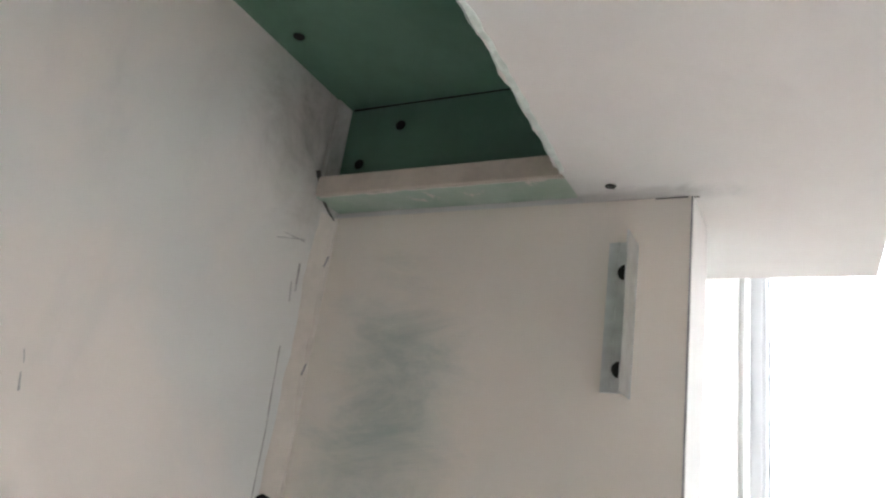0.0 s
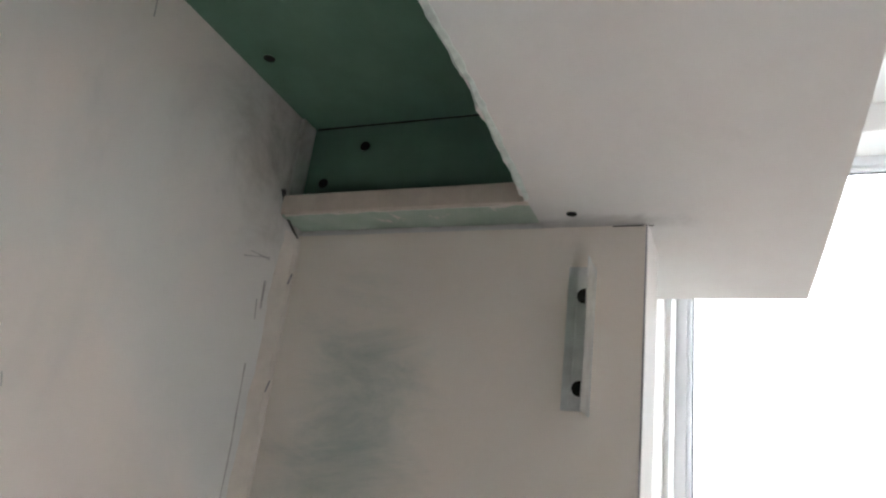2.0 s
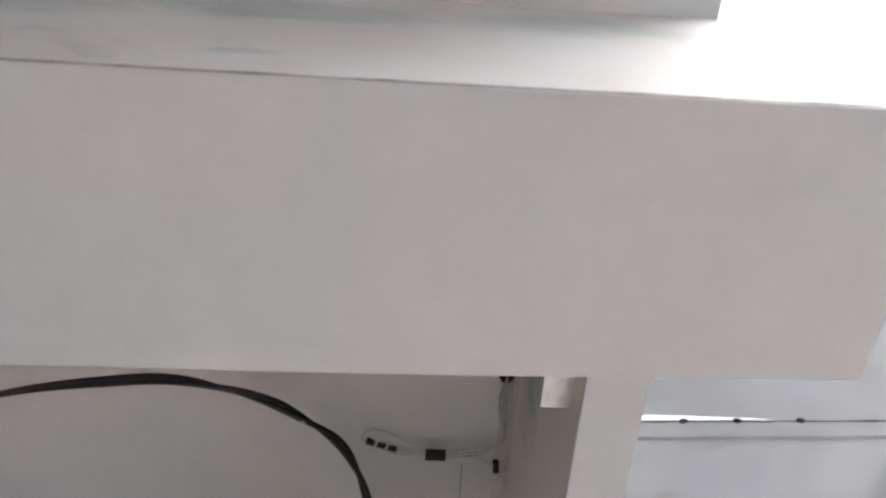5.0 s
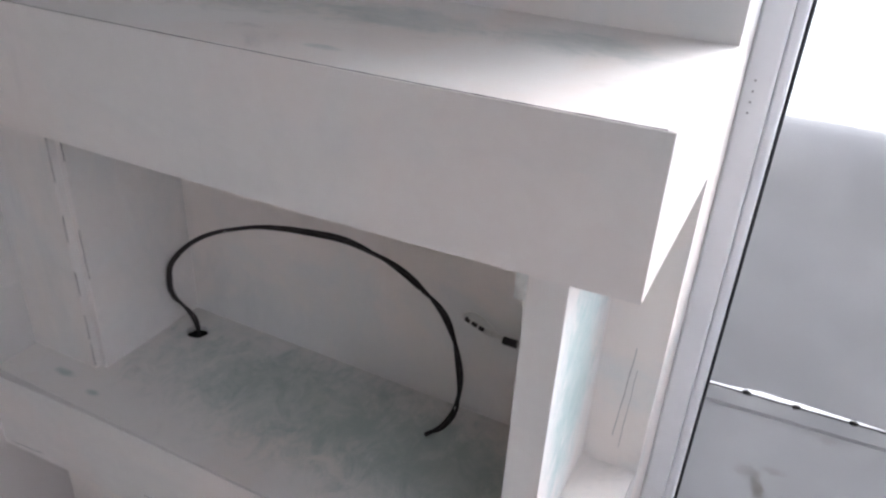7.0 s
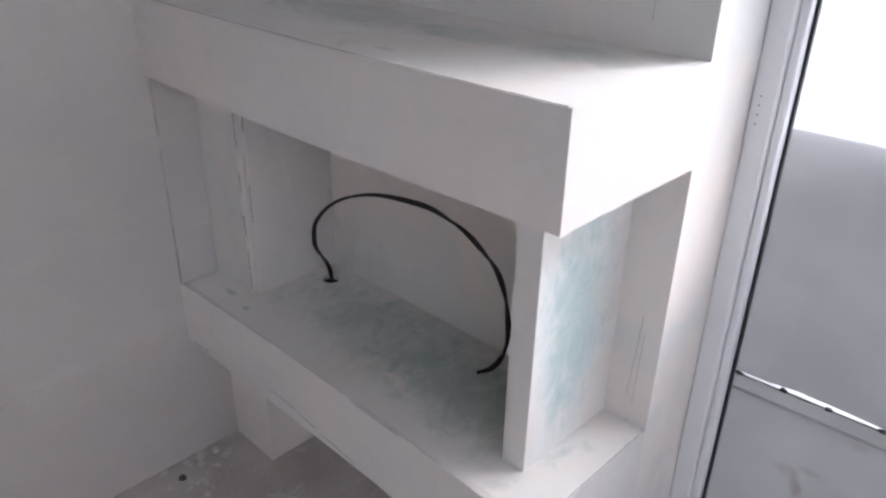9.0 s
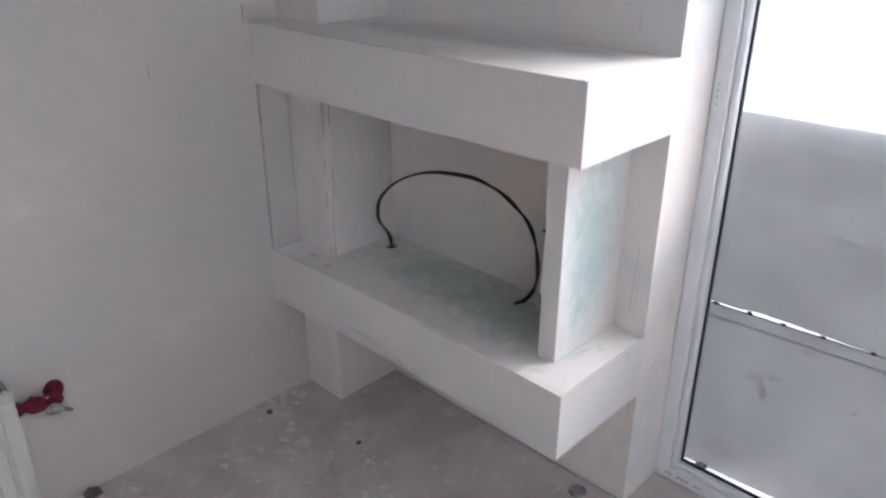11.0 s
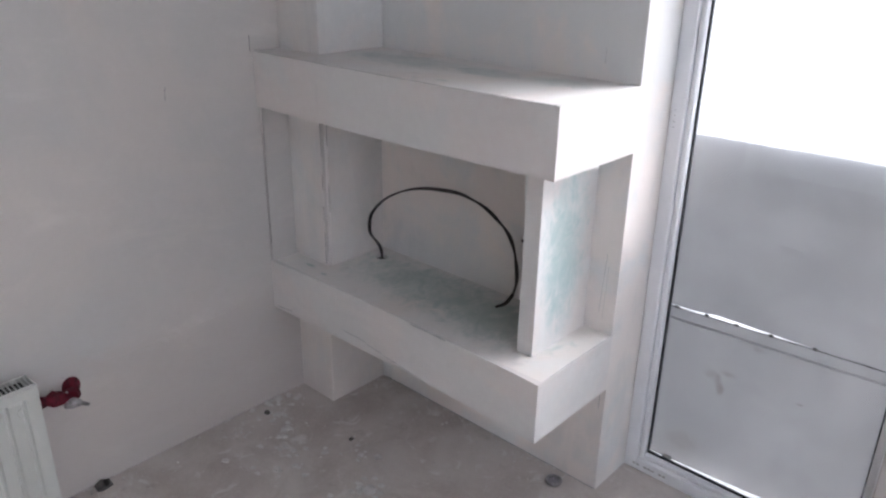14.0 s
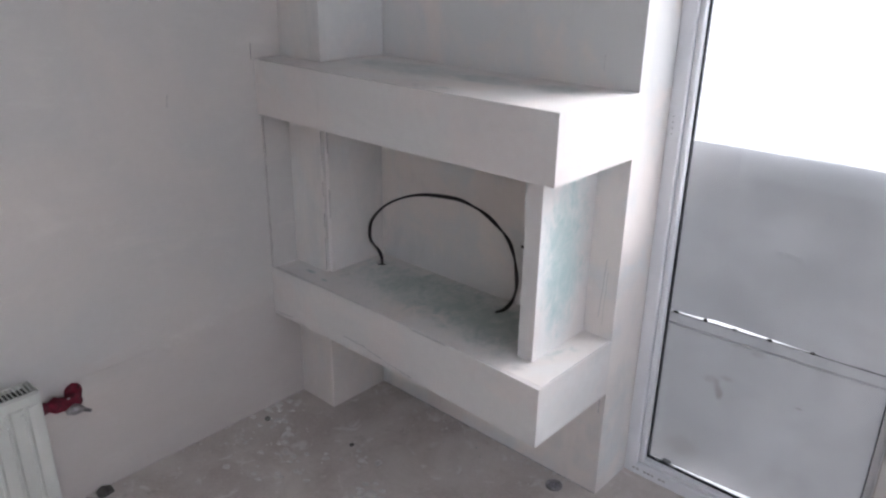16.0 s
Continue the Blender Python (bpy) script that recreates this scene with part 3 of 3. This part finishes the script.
part("arris_line", tube([(PL + 0.0004, PF + 0.0006, LT), (PL + 0.0004, PF + 0.0006, (LT + UB) / 2), (PL + 0.0004, PF + 0.0006, UB)], 0.0005, 6), M_PENCIL, par, "dark open joint")

# filler bead in the corner between partition and wall
bead = [(PL - 0.0015 + 0.0012 * noise.noise(Vector((0, 0, i * 0.7))), -0.0015, LT + 0.005 + i * (UB - LT - 0.01) / 40) for i in range(41)]
part("filler_bead", tube(bead, [0.0020 + 0.0026 * abs(noise.noise(Vector((i * 0.47, 9, 0)))) for i in range(41)], 7), M_SEAM, par, "uneven dried filler in the corner")
bm = bmesh.new()
rows = []
for i in range(61):
    z = LT + 0.004 + i * (UB - LT - 0.006) / 60
    e = 0.964 + 0.004 * noise.noise(Vector((0, 3, z * 22))) + 0.002 * noise.noise(Vector((0, 8, z * 90)))
    rows.append([bm.verts.new((e, -0.0002, z)), bm.verts.new((e + 0.003, -0.0018, z)), bm.verts.new((PL - 0.004, -0.0022 - 0.0006 * noise.noise(Vector((1, 0, z * 60))), z)), bm.verts.new((PL, -0.004, z))])
for a, b in zip(rows, rows[1:]):
    for k in range(3):
        bm.faces.new((a[k], a[k + 1], b[k + 1], b[k]))
part("joint_filler", bm, M_SEAM, par, "pale uneven filler strip along the corner", True)
stroke(par, (PL - 0.0001, -0.232, UB - 0.0006), (PL - 0.0001, -0.250, UB - 0.0006), 0.0007, M_CRACK, "crack", 0.002)
for i in (11, 31, 37):
    z = LT + 0.01 + i * (UB - LT - 0.01) / 40
    stroke(par, (PL - 0.0045, -0.003, z), (PL - 0.003, -0.004, z + 0.008), 0.0009, M_PENCIL, "crack", 0.002, 5)

# metal angle on the partition
br = thing("metal_profile", (PL, -0.215, 0.952), "short piece of galvanised steel profile screwed to the partition", "profile")
web = part("web", block(PL - 0.0012, PL, -0.2228, -0.2065, 0.954, 1.043), M_ZINC, br)
part("web_rib", block(PL - 0.0022, PL - 0.0012, -0.2125, -0.2110, 0.956, 1.043, 0.0003), M_ZINC, web)
part("flange", block(PL - 0.025, PL, -0.2236, -0.2228, 0.951, 1.041), M_ZINC, br)
for z in (1.024, 0.967):
    part("screw", disc((PL - 0.002, -0.2170, z), (-1, 0, 0), 0.0048, 0.0022), M_DARK, web, "black screw head")

# cables
cable = thing("black_cable", (0.244, -0.067, LT), "black power cable looping out of the shelf hole", "cable")
loop = [(0.246, -0.062, 0.50), (0.244, -0.064, 0.555), (0.235, -0.068, 0.585), (0.201, -0.072, 0.613), (0.196, -0.072, 0.651), (0.207, -0.072, 0.691), (0.259, -0.072, 0.746), (0.327, -0.072, 0.791), (0.400, -0.072, 0.822), (0.468, -0.070, 0.841), (0.540, -0.066, 0.850), (0.602, -0.060, 0.850), (0.656, -0.056, 0.839), (0.706, -0.050, 0.818), (0.745, -0.047, 0.792), (0.780, -0.045, 0.761), (0.802, -0.046, 0.718), (0.817, -0.050, 0.667), (0.823, -0.057, 0.624), (0.822, -0.070, 0.590), (0.806, -0.086, 0.560), (0.786, -0.100, 0.5475)]
cp = curve_points(loop, 7)
# two flat-lying strands that wind round each other
for turn, r0 in ((0.0, 0.0032), (math.pi, 0.0030)):
    strand = []
    for i, q in enumerate(cp):
        along = (cp[min(i + 1, len(cp) - 1)] - cp[max(i - 1, 0)]).normalized()
        side_way = along.cross(Vector((0, 1, 0))).normalized()
        a = turn + 0.34 * i * 0.45 + 1.3 * math.sin(i * 0.06)
        strand.append(q + (side_way * math.cos(a) + Vector((0, 1, 0)) * math.sin(a)) * 0.0030)
    part("sheath", tube(strand, [r0 + 0.0006 * math.sin(i * 0.31 + turn) for i in range(len(cp))], 9), M_CABLE, cable, "", True)
# Pale flecks give the cable painted glints.
for i in (22, 52, 97, 131):
    q, along = cp[i], (cp[i + 1] - cp[i - 1]).normalized()
    part("scuff_and_glint", tube([q - along * 0.003 - Vector((0, 0.0056, 0)), q - Vector((0, 0.0062, 0)), q + along * 0.003 - Vector((0, 0.0056, 0))], 0.0011, 6), M_WIRE, cable, "pale fleck painted as a glint")

wires = thing("wire_bundle", (0.975, -0.01, 0.85), "white wires with black tape hanging from a hole in the corner", "wires")
# Near-black disc on the wall draws the unlit depth of the hole.
part("wall_hole", disc((0.966, -0.003, 0.849), (-0.4, -1, 0), 0.0125, 0.006, 16, 2.2), M_DARK, wires, "near-black disc for the shade of a broken hole in the corner")
for k in range(3):
    w = curve_points([(0.966, -0.010, 0.835), (0.968 - 0.004 * k, -0.012, 0.80), (0.970, -0.012 - 0.003 * k, 0.755), (0.95, -0.016, 0.732 + 0.005 * k), (0.925, -0.02, 0.728 + 0.005 * k), (0.89, -0.02, 0.727 + 0.003 * k), (0.85, -0.02, 0.734 + 0.003 * k), (0.814, -0.02, 0.743 + 0.003 * k)], 6)
    part("wire", tube(w, 0.0013, 6), M_WIRE, wires, "", True)
part("tape", tube([(0.878, -0.02, 0.729), (0.902, -0.02, 0.729)], 0.0068, 10), M_CABLE, wires, "black insulating tape")
for k in range(3):
    part("tape", tube([(0.808 + 0.013 * k, -0.02, 0.747 - 0.004 * k), (0.817 + 0.013 * k, -0.02, 0.744 - 0.004 * k)], 0.0042, 8), M_CABLE, wires, "black insulating tape")
for top in (0.014, -0.010):
    w = curve_points([(0.875, -0.02, 0.730), (0.845, -0.018, 0.738 + top), (0.815, -0.018, 0.748 + top), (0.802, -0.02, 0.750), (0.810, -0.022, 0.746)], 6)
    part("wire", tube(w, 0.0011, 6), M_WIRE, wires, "", True)
w = curve_points([(0.93, -0.016, 0.728), (0.955, -0.014, 0.715), (0.972, -0.012, 0.70), (0.968, -0.01, 0.685)], 6)
part("wire", tube(w, 0.0013, 6), M_WIRE, wires, "", True)
part("tape", tube([(0.964, -0.012, 0.716), (0.966, -0.012, 0.700)], 0.004, 8), M_CABLE, wires, "black insulating tape")
stroke(wall_back, (0.925, 0, 0.70), (0.928, 0, 0.58), 0.0009, M_PENCIL)

# ---------------------------------------------------------------- radiator
def radiator():
    y0, y1, z0, z1 = -2.25, -1.179, 0.07, 0.467
    t = thing("radiator", (0.07, (y0 + y1) / 2, z0), "white ribbed panel radiator hung on the wall", "radiator")
    bm = bmesh.new()
    pitch = 0.0435
    ys, xs = [y0], [0.104]
    y = y1 - 0.020
    while y > y0 + 0.03:
        for dy, x in ((0, 0.110), (-0.012, 0.110), (-0.017, 0.1015), (-0.022, 0.1015), (-0.027, 0.110)):
            ys.append(y + dy)
            xs.append(x)
        y -= pitch
    ys.append(y1)
    xs.append(0.106)
    order = sorted(range(len(ys)), key=lambda i: ys[i])
    prof = [(xs[i], ys[i]) for i in order]
    rows_z = [(z0, -0.006), (z0 + 0.02, 0), (z0 + 0.022, 0), (z1 - 0.035, 0), (z1 - 0.030, -0.003), (z1 - 0.004, -0.001), (z1, -0.006)]
    grid = []
    for z, off in rows_z:
        flat = z > z1 - 0.032 or z < z0 + 0.021
        grid.append([bm.verts.new(((0.108 if flat else x) + off, yy, z)) for x, yy in prof])
    back = [[bm.verts.new((0.092, yy, z)) for x, yy in prof] for z, off in rows_z]
    for g, flip in ((grid, False), (back, True)):
        for r0, r1 in zip(g, g[1:]):
            for i in range(len(prof) - 1):
                f = (r0[i], r0[i + 1], r1[i + 1], r1[i])
                bm.faces.new(f[::-1] if flip else f)
    part("front_panel", bm, M_RAD, t)
    part("back_panel", block(0.028, 0.040, y0, y1, z0, z1 - 0.004, 0.003), M_RAD, t)
    part("side_cover", block(0.030, 0.105, y1 - 0.0015, y1 + 0.003, z0 + 0.01, z1 + 0.001, 0.001), M_RAD, t)
    part("side_cover", block(0.030, 0.105, y0 - 0.003, y0 + 0.0015, z0 + 0.01, z1 + 0.001, 0.001), M_RAD, t)
    part("grille_frame", block(0.034, 0.040, y0 + 0.003, y1 - 0.003, z1 - 0.006, z1 + 0.001), M_RAD, t)
    part("grille_frame", block(0.094, 0.100, y0 + 0.003, y1 - 0.003, z1 - 0.006, z1 + 0.001), M_RAD, t)
    bar = block(0.040, 0.094, -0.0015, 0.0015, -0.003, 0.0)
    me = finish("grille_bar", bar, M_RAD)
    mesh = me.data
    bpy.data.objects.remove(me)
    for k in range(92):
        o = new("grille_bar", mesh)
        o.parent = t
        o.matrix_parent_inverse = t.matrix_basis.inverted()
        o.matrix_basis = Matrix.Translation((0, y1 - 0.009 - 0.0114 * k, z1))
    # Convector coloured near-black, so the grille gaps look shaded.
    part("convector_fin", block(0.045, 0.090, y0 + 0.02, y1 - 0.02, z0 + 0.03, z1 - 0.008), M_FIN, t, "inner convector, near-black for the shade in the grille gaps")
    for k in range(2):
        yy = y1 - 0.048 - 0.0435 * k
        c = [(0.1105, yy + 0.008 * math.cos(a), z1 - 0.060 + 0.012 * math.sin(a)) for a in [0.7 + 0.36 * i for i in range(14)]]
        part("pressed_mark", tube(c, 0.0024, 6), M_RAD, t, "pressed curved mark")
    for yy in (y1 - 0.15, y0 + 0.15):
        part("wall_bracket", block(0, 0.028, yy - 0.02, yy + 0.02, z0 + 0.05, z1 - 0.05), M_RAD, t)
    return t


radiator()
valve = thing("radiator_valve", (0.03, -1.09, 0.36), "radiator pipe stub in a dark red sleeve with a metal valve", "valve")
part("wall_opening", disc((0.0015, -1.060, 0.362), (1, 0, 0), 0.027, 0.004, 20, 1.15), M_RED, valve, "dark red rag round the pipe opening")
part("sleeve", tube(curve_points([(-0.01, -1.058, 0.362), (0.03, -1.068, 0.358), (0.052, -1.10, 0.366), (0.056, -1.14, 0.378), (0.058, -1.19, 0.385)], 6), [0.019 + 0.004 * math.sin(i * 0.9) for i in range(25)], 12, True, 0.5), M_RED, valve, "crumpled dark red plastic sleeve", True)
part("valve_body", tube([(0.060, -1.105, 0.352), (0.064, -1.085, 0.347), (0.066, -1.065, 0.340)], [0.014, 0.017, 0.010], 12), M_VALVE, valve, "dull metal valve", True)
part("lever", tube([(0.066, -1.07, 0.342), (0.070, -1.045, 0.326)], [0.007, 0.005], 8), M_VALVE, valve, "grey metal lever")
part("band", tube([(0.05, -1.093, 0.380), (0.066, -1.090, 0.350)], 0.005, 8), M_WIRE, valve, "pale tape band")

# ---------------------------------------------------------------- outside: railing, ground, houses, trees
rail = thing("balcony_railing", (1.5, 0.36, -0.3), "french balcony railing clad with dusty white sheets", "railing", "", "structure")


def sheet(z0, z1, x0, x1, lip):
    bm = bmesh.new()
    n = 40
    cols = []
    for i in range(n + 1):
        x = x0 + (x1 - x0) * i / n
        y = 0.36 + 0.06 * (x - 1.5) + 0.002 * noise.noise(Vector((x * 5, z0, 0)))
        # The upper sheet's top curves back to catch sky, imitating a glow there.
        zz = ((z0, 0), (z1 - 0.05, 0), (z1 - 0.046, -0.006), (z1 - 0.038, -0.006), (z1 - 0.034, 0), (z1 - 0.004, 0), (z1, 0.004)) if lip else ((z0, 0), (z0 + 0.004, 0), (z0 + 0.030, 0), (z0 + 0.036, 0), ((z0 + z1) / 2, 0.002)) + tuple((z1 - 0.185 + 0.17 * math.sin(a), 0.10 * (1 - math.cos(a))) for a in [0.11 * i for i in range(14)])
        drop = 0.0 if lip else -0.0115 * math.exp(-((x - 1.33) / 0.14) ** 2) * (0.8 + 0.5 * noise.noise(Vector((x * 16, 1, 0))))
        cols.append([bm.verts.new((x, y + o, z - (drop if z < z0 + 0.005 else 0) + 0.0015 * noise.noise(Vector((x * 30, z, 4))))) for z, o in zz])
    for a, b in zip(cols, cols[1:]):
        for j in range(len(a) - 1):
            bm.faces.new((a[j], b[j], b[j + 1], a[j + 1]))
    bmesh.ops.solidify(bm, geom=bm.faces[:], thickness=0.004)
    return bm


part("sheet", sheet(-0.022, 0.5235, 0.62, 1.83, True), M_SHEET, rail, "dusty white sheet with a folded top lip")
for k in range(2):
    part("pressed_mark", tube([(1.418 + 0.006 * k + 0.011 * i, 0.3555 + 0.00066 * i, 0.797 - 0.011 * k - 0.0006 * i) for i in range(7)], 0.0016, 6), M_SHEET, rail, "pressed mark in the sheet", True)
part("sheet", sheet(0.5255, 1.062, 0.62, 1.83, False), M_SHEET, rail, "dusty white sheet, top curved back to imitate a glow", True)
for i, x in enumerate((1.165, 1.258, 1.347, 1.446, 1.565)):
    bm = lump((x, 0.356 + 0.06 * (x - 1.5), 0.5225), 0.0062, 0.9, i + 2, 1)
    for v in bm.verts:
        v.co.x = x + (v.co.x - x) * 1.5
    part("clip", bm, M_DARK, rail, "dark torn clip in the joint")
for x in (0.75, 1.02, 1.79):
    part("upright", block(x - 0.02, x + 0.02, 0.385 + 0.06 * (x - 1.5), 0.415 + 0.06 * (x - 1.5), -0.3, 1.05, 0.003), M_SHEET, rail)
# Near-black line along the joint; it draws the lip's shadow.
lip = [(1.0 + 0.0068 * i, 0.358 + 0.06 * (0.0068 * i - 0.5), 0.5242 + 0.0010 * noise.noise(Vector((i * 0.21, 7, 0)))) for i in range(122)]
part("joint_shadow_line", tube(lip, [0.0011 + 0.0014 * max(0, noise.noise(Vector((i * 0.17, 2, 0)))) for i in range(122)], 6), M_DARK, rail, "uneven dark line for the shadow in the joint")
part("foot_bracket", block(1.19, 1.222, 0.315, 0.345, -0.07, -0.012, 0.004), M_VALVE, rail, "dark metal bracket below the sheet")
rail.matrix_basis = Matrix.Translation((0, -0.015, 0.004)) @ rail.matrix_basis
solid("balcony_ledge", block(0.4, 3.4, 0.27, 0.46, -0.42, -0.30), M_WALL, "narrow concrete ledge below the railing", "ledge")

M_GROUND = plain("pale_courtyard", (0.36, 0.36, 0.35), 0.9, 0, 0.2, 0.2)
M_BLUE = plain("blue_paint", (0.05, 0.12, 0.30), 0.35, 0, 0.1, 3.0)
M_PANE = plain("far_window", (0.08, 0.09, 0.11), 0.2, 0, 0.2, 1.0)
g = bmesh.new()
for q in ((-600, -600), (600, -600), (600, 900), (-600, 900)):
    g.verts.new((q[0], q[1], GROUND))
g.faces.new(g.verts[:])
solid("ground", g, M_GROUND, "pale courtyard ground far below the window", "ground")


def car(x, y, turn, paint, label):
    t = thing("car", (0, 0, 0), label, "car")
    bm = bmesh.new()
    side = [(-2.1, 0.35), (-2.15, 0.75), (-1.95, 0.95), (-1.3, 1.0), (-0.75, 1.42), (0.75, 1.45), (1.45, 1.0), (2.05, 0.9), (2.12, 0.4)]
    a = [bm.verts.new((px, -0.85 + (0.12 if pz > 1.1 else 0), pz)) for px, pz in side]
    b = [bm.verts.new((px, 0.85 - (0.12 if pz > 1.1 else 0), pz)) for px, pz in side]
    bm.faces.new(a)
    bm.faces.new(b[::-1])
    for i in range(len(side)):
        j = (i + 1) % len(side)
        bm.faces.new((a[i], b[i], b[j], a[j]))
    bmesh.ops.bevel(bm, geom=bm.edges[:], offset=0.06, segments=2, affect="EDGES")
    part("body", bm, paint, t, "", True)
    part("side_window", block(-0.85, 0.85, -0.80, 0.80, 1.06, 1.36, 0.04), M_PANE, t, "dark car windows")
    part("rear_window", block(-1.16, -0.95, -0.6, 0.6, 1.08, 1.3, 0.04), M_PANE, t)
    for px in (-1.35, 1.35):
        for py in (-0.80, 0.80):
            part("wheel", disc((px, py, 0.31), (0, 1, 0), 0.31, 0.2, 20), M_GASKET, t, "dark tyre")
    for py in (-0.68, 0.68):
        part("tail_light", block(-2.19, -2.02, py - 0.13, py + 0.13, 0.68, 0.86, 0.02), M_TAIL, t, "red tail light")
    t.matrix_basis = pose(x, y, GROUND, 0, 0, turn)


M_TAIL = plain("red_lens", (0.55, 0.02, 0.04), 0.3, 0, 0.1, 10.0)
M_TEAL = plain("teal_paint", (0.02, 0.30, 0.30), 0.35, 0, 0.1, 3.0)
car(14.4, 9.6, 60, M_BLUE, "grey-blue car parked in the yard below")
car(21.9, 13.4, 30, M_TEAL, "teal car parked in the yard below")

# small things on the window sill
M_BAG = plain("crumpled_paper", (0.42, 0.385, 0.34), 0.9, 0, 0.4, 40.0, 0.6)
M_LIME = plain("green_plastic", (0.12, 0.42, 0.06), 0.35, 0, 0.15, 30.0)
M_NAVY = plain("blue_cloth", (0.05, 0.10, 0.26), 0.9, 0, 0.3, 60.0, 0.5)
SILL = 0.852
bm = lump((1.868, 0.100, SILL), 0.034, 1.0, 3, 3)
for v in bm.verts:
    v.co += Vector((0.012, 0.012, 0.012)) * noise.noise(v.co * 70)
    v.co.z = max(v.co.z, SILL)
solid("paper_bag", bm, M_BAG, "crumpled brown and grey paper bag on the window sill", "bag", "thing")
roll = thing("tape_roll", (2.035, 0.10, SILL), "bright green roll with a dark core on the sill", "roll")
ring = [(2.035 + 0.022 * math.cos(a), 0.10 - 0.010 * math.cos(a), SILL + 0.035 + 0.024 * math.sin(a)) for a in [2 * math.pi * i / 22 for i in range(23)]]
part("tape", tube(ring, 0.0115, 10), M_LIME, roll, "", True)
part("core", disc((2.035, 0.10, SILL + 0.035), (-0.4, -1, 0), 0.017, 0.018, 18), M_GASKET, roll, "dark core")
part("side_label", disc((2.033, 0.0905, SILL + 0.035), (-0.4, -1, 0), 0.008, 0.002, 14), M_PEACH, roll, "orange spot")
for x, size, seed in ((2.155, 0.040, 8), (2.33, 0.034, 11)):
    bm = lump((x, 0.10, SILL), size, 0.55, seed, 3)
    for v in bm.verts:
        v.co += Vector((0.010, 0.010, 0.006)) * noise.noise(v.co * 60)
        v.co.z = max(v.co.z, SILL)
    solid("work_cloth", bm, M_NAVY, "folded dark blue work cloth on the window sill", "cloth", "thing")

# ---------------------------------------------------------------- rubble on the floor
M_RUBBLE = plain("plaster_rubble", (0.69, 0.665, 0.64), 0.95, 0, 0.12, 40.0, 0.4)
M_STONE = plain("dark_rubble", (0.16, 0.15, 0.14), 0.95, 0, 0.25, 40.0, 0.4)
for x, y, s, dk in ((0.031, -1.035, 0.024, 1), (0.066, -0.463, 0.011, 1), (0.395, -0.358, 0.008, 1), (0.628, -0.487, 0.022, 0), (0.60, -0.50, 0.014, 0), (0.66, -0.47, 0.010, 0),
                    (0.02, -0.38, 0.016, 0), (0.05, -0.40, 0.010, 0), (0.03, -0.34, 0.013, 0), (0.10, -0.44, 0.013, 0), (0.19, -0.47, 0.016, 0), (0.22, -0.50, 0.012, 0), (0.48, -0.39, 0.012, 0), (0.53, -0.36, 0.014, 0)):
    piece = solid("rubble_piece", lump((x, y, 0), s, 0.35 if not dk else 0.6, int(x * 977), 2), M_STONE if dk else M_RUBBLE,
          "small dark lump of rubble on the screed" if dk else "flat flake of white plaster on the screed", "rubble", "thing")
    tagged(piece, "small dark lump of rubble on the screed" if dk else "flat flake of white plaster on the screed", "rubble", "rubble on the screed", "thing")
cap = thing("pipe_cap", (1.014, -0.061, 0), "round greyish cap lying on the screed by the wall", "cap")
part("rim", tube([(1.014 + 0.022 * math.cos(a), -0.061 + 0.022 * math.sin(a), 0.008) for a in [2 * math.pi * i / 20 for i in range(21)]], 0.005, 8), M_VALVE, cap)
part("disc", disc((1.014, -0.061, 0.004), (0, 0, 1), 0.02, 0.008, 18), M_PENCIL, cap)

rng = random.Random(5)
bm = bmesh.new()
for k in range(560):
    along = rng.random()
    if k < 500:
        x, y = (abs(rng.gauss(0, 0.07)), -rng.uniform(0.27, 1.9)) if along < 0.6 else (rng.uniform(0.18, 1.1), -abs(rng.gauss(0, 0.05)))
    else:
        x, y = rng.uniform(0.02, 2.2), -rng.uniform(0.02, 1.6)
    s = rng.choice((0.0015, 0.002, 0.002, 0.003, 0.005))
    a = rng.uniform(0, 6.28)
    base = [Vector((x + s * math.cos(a + i * 1.57) * rng.uniform(0.6, 1.3), y + s * math.sin(a + i * 1.57) * rng.uniform(0.6, 1.3), 0.0002)) for i in range(4)]
    vb = [bm.verts.new(q) for q in base]
    vt = [bm.verts.new(q.lerp(Vector((x, y, 0)), 0.35) + Vector((0, 0, s * rng.uniform(0.3, 0.9)))) for q in base]
    bm.faces.new(vt)
    for i in range(4):
        bm.faces.new((vb[i], vb[(i + 1) % 4], vt[(i + 1) % 4], vt[i]))
for k in range(85):
    cx, cy = rng.choice(((0.05, -0.42), (0.16, -0.46), (0.22, -0.52), (0.45, -0.42), (0.60, -0.50), (0.35, -0.60), (0.12, -0.62)))
    x, y = max(0.012, cx + rng.gauss(0, 0.05)), cy + rng.gauss(0, 0.05)
    r, a, h = rng.uniform(0.004, 0.015), rng.uniform(0, 6.28), rng.uniform(0.001, 0.003)
    vb = [bm.verts.new((x + r * math.cos(a + i * 1.05) * rng.uniform(0.6, 1.2), y + r * math.sin(a + i * 1.05) * rng.uniform(0.5, 1.0), 0.0003)) for i in range(6)]
    vt = [bm.verts.new(v.co * 0.8 + Vector((x, y, 0)) * 0.2 + Vector((0, 0, h))) for v in vb]
    bm.faces.new(vt)
    for i in range(6):
        bm.faces.new((vb[i], vb[(i + 1) % 6], vt[(i + 1) % 6], vt[i]))
solid("plaster_crumbs", bm, M_RUBBLE, "scattered crumbs of plaster and filler on the screed", "debris", "stuff")
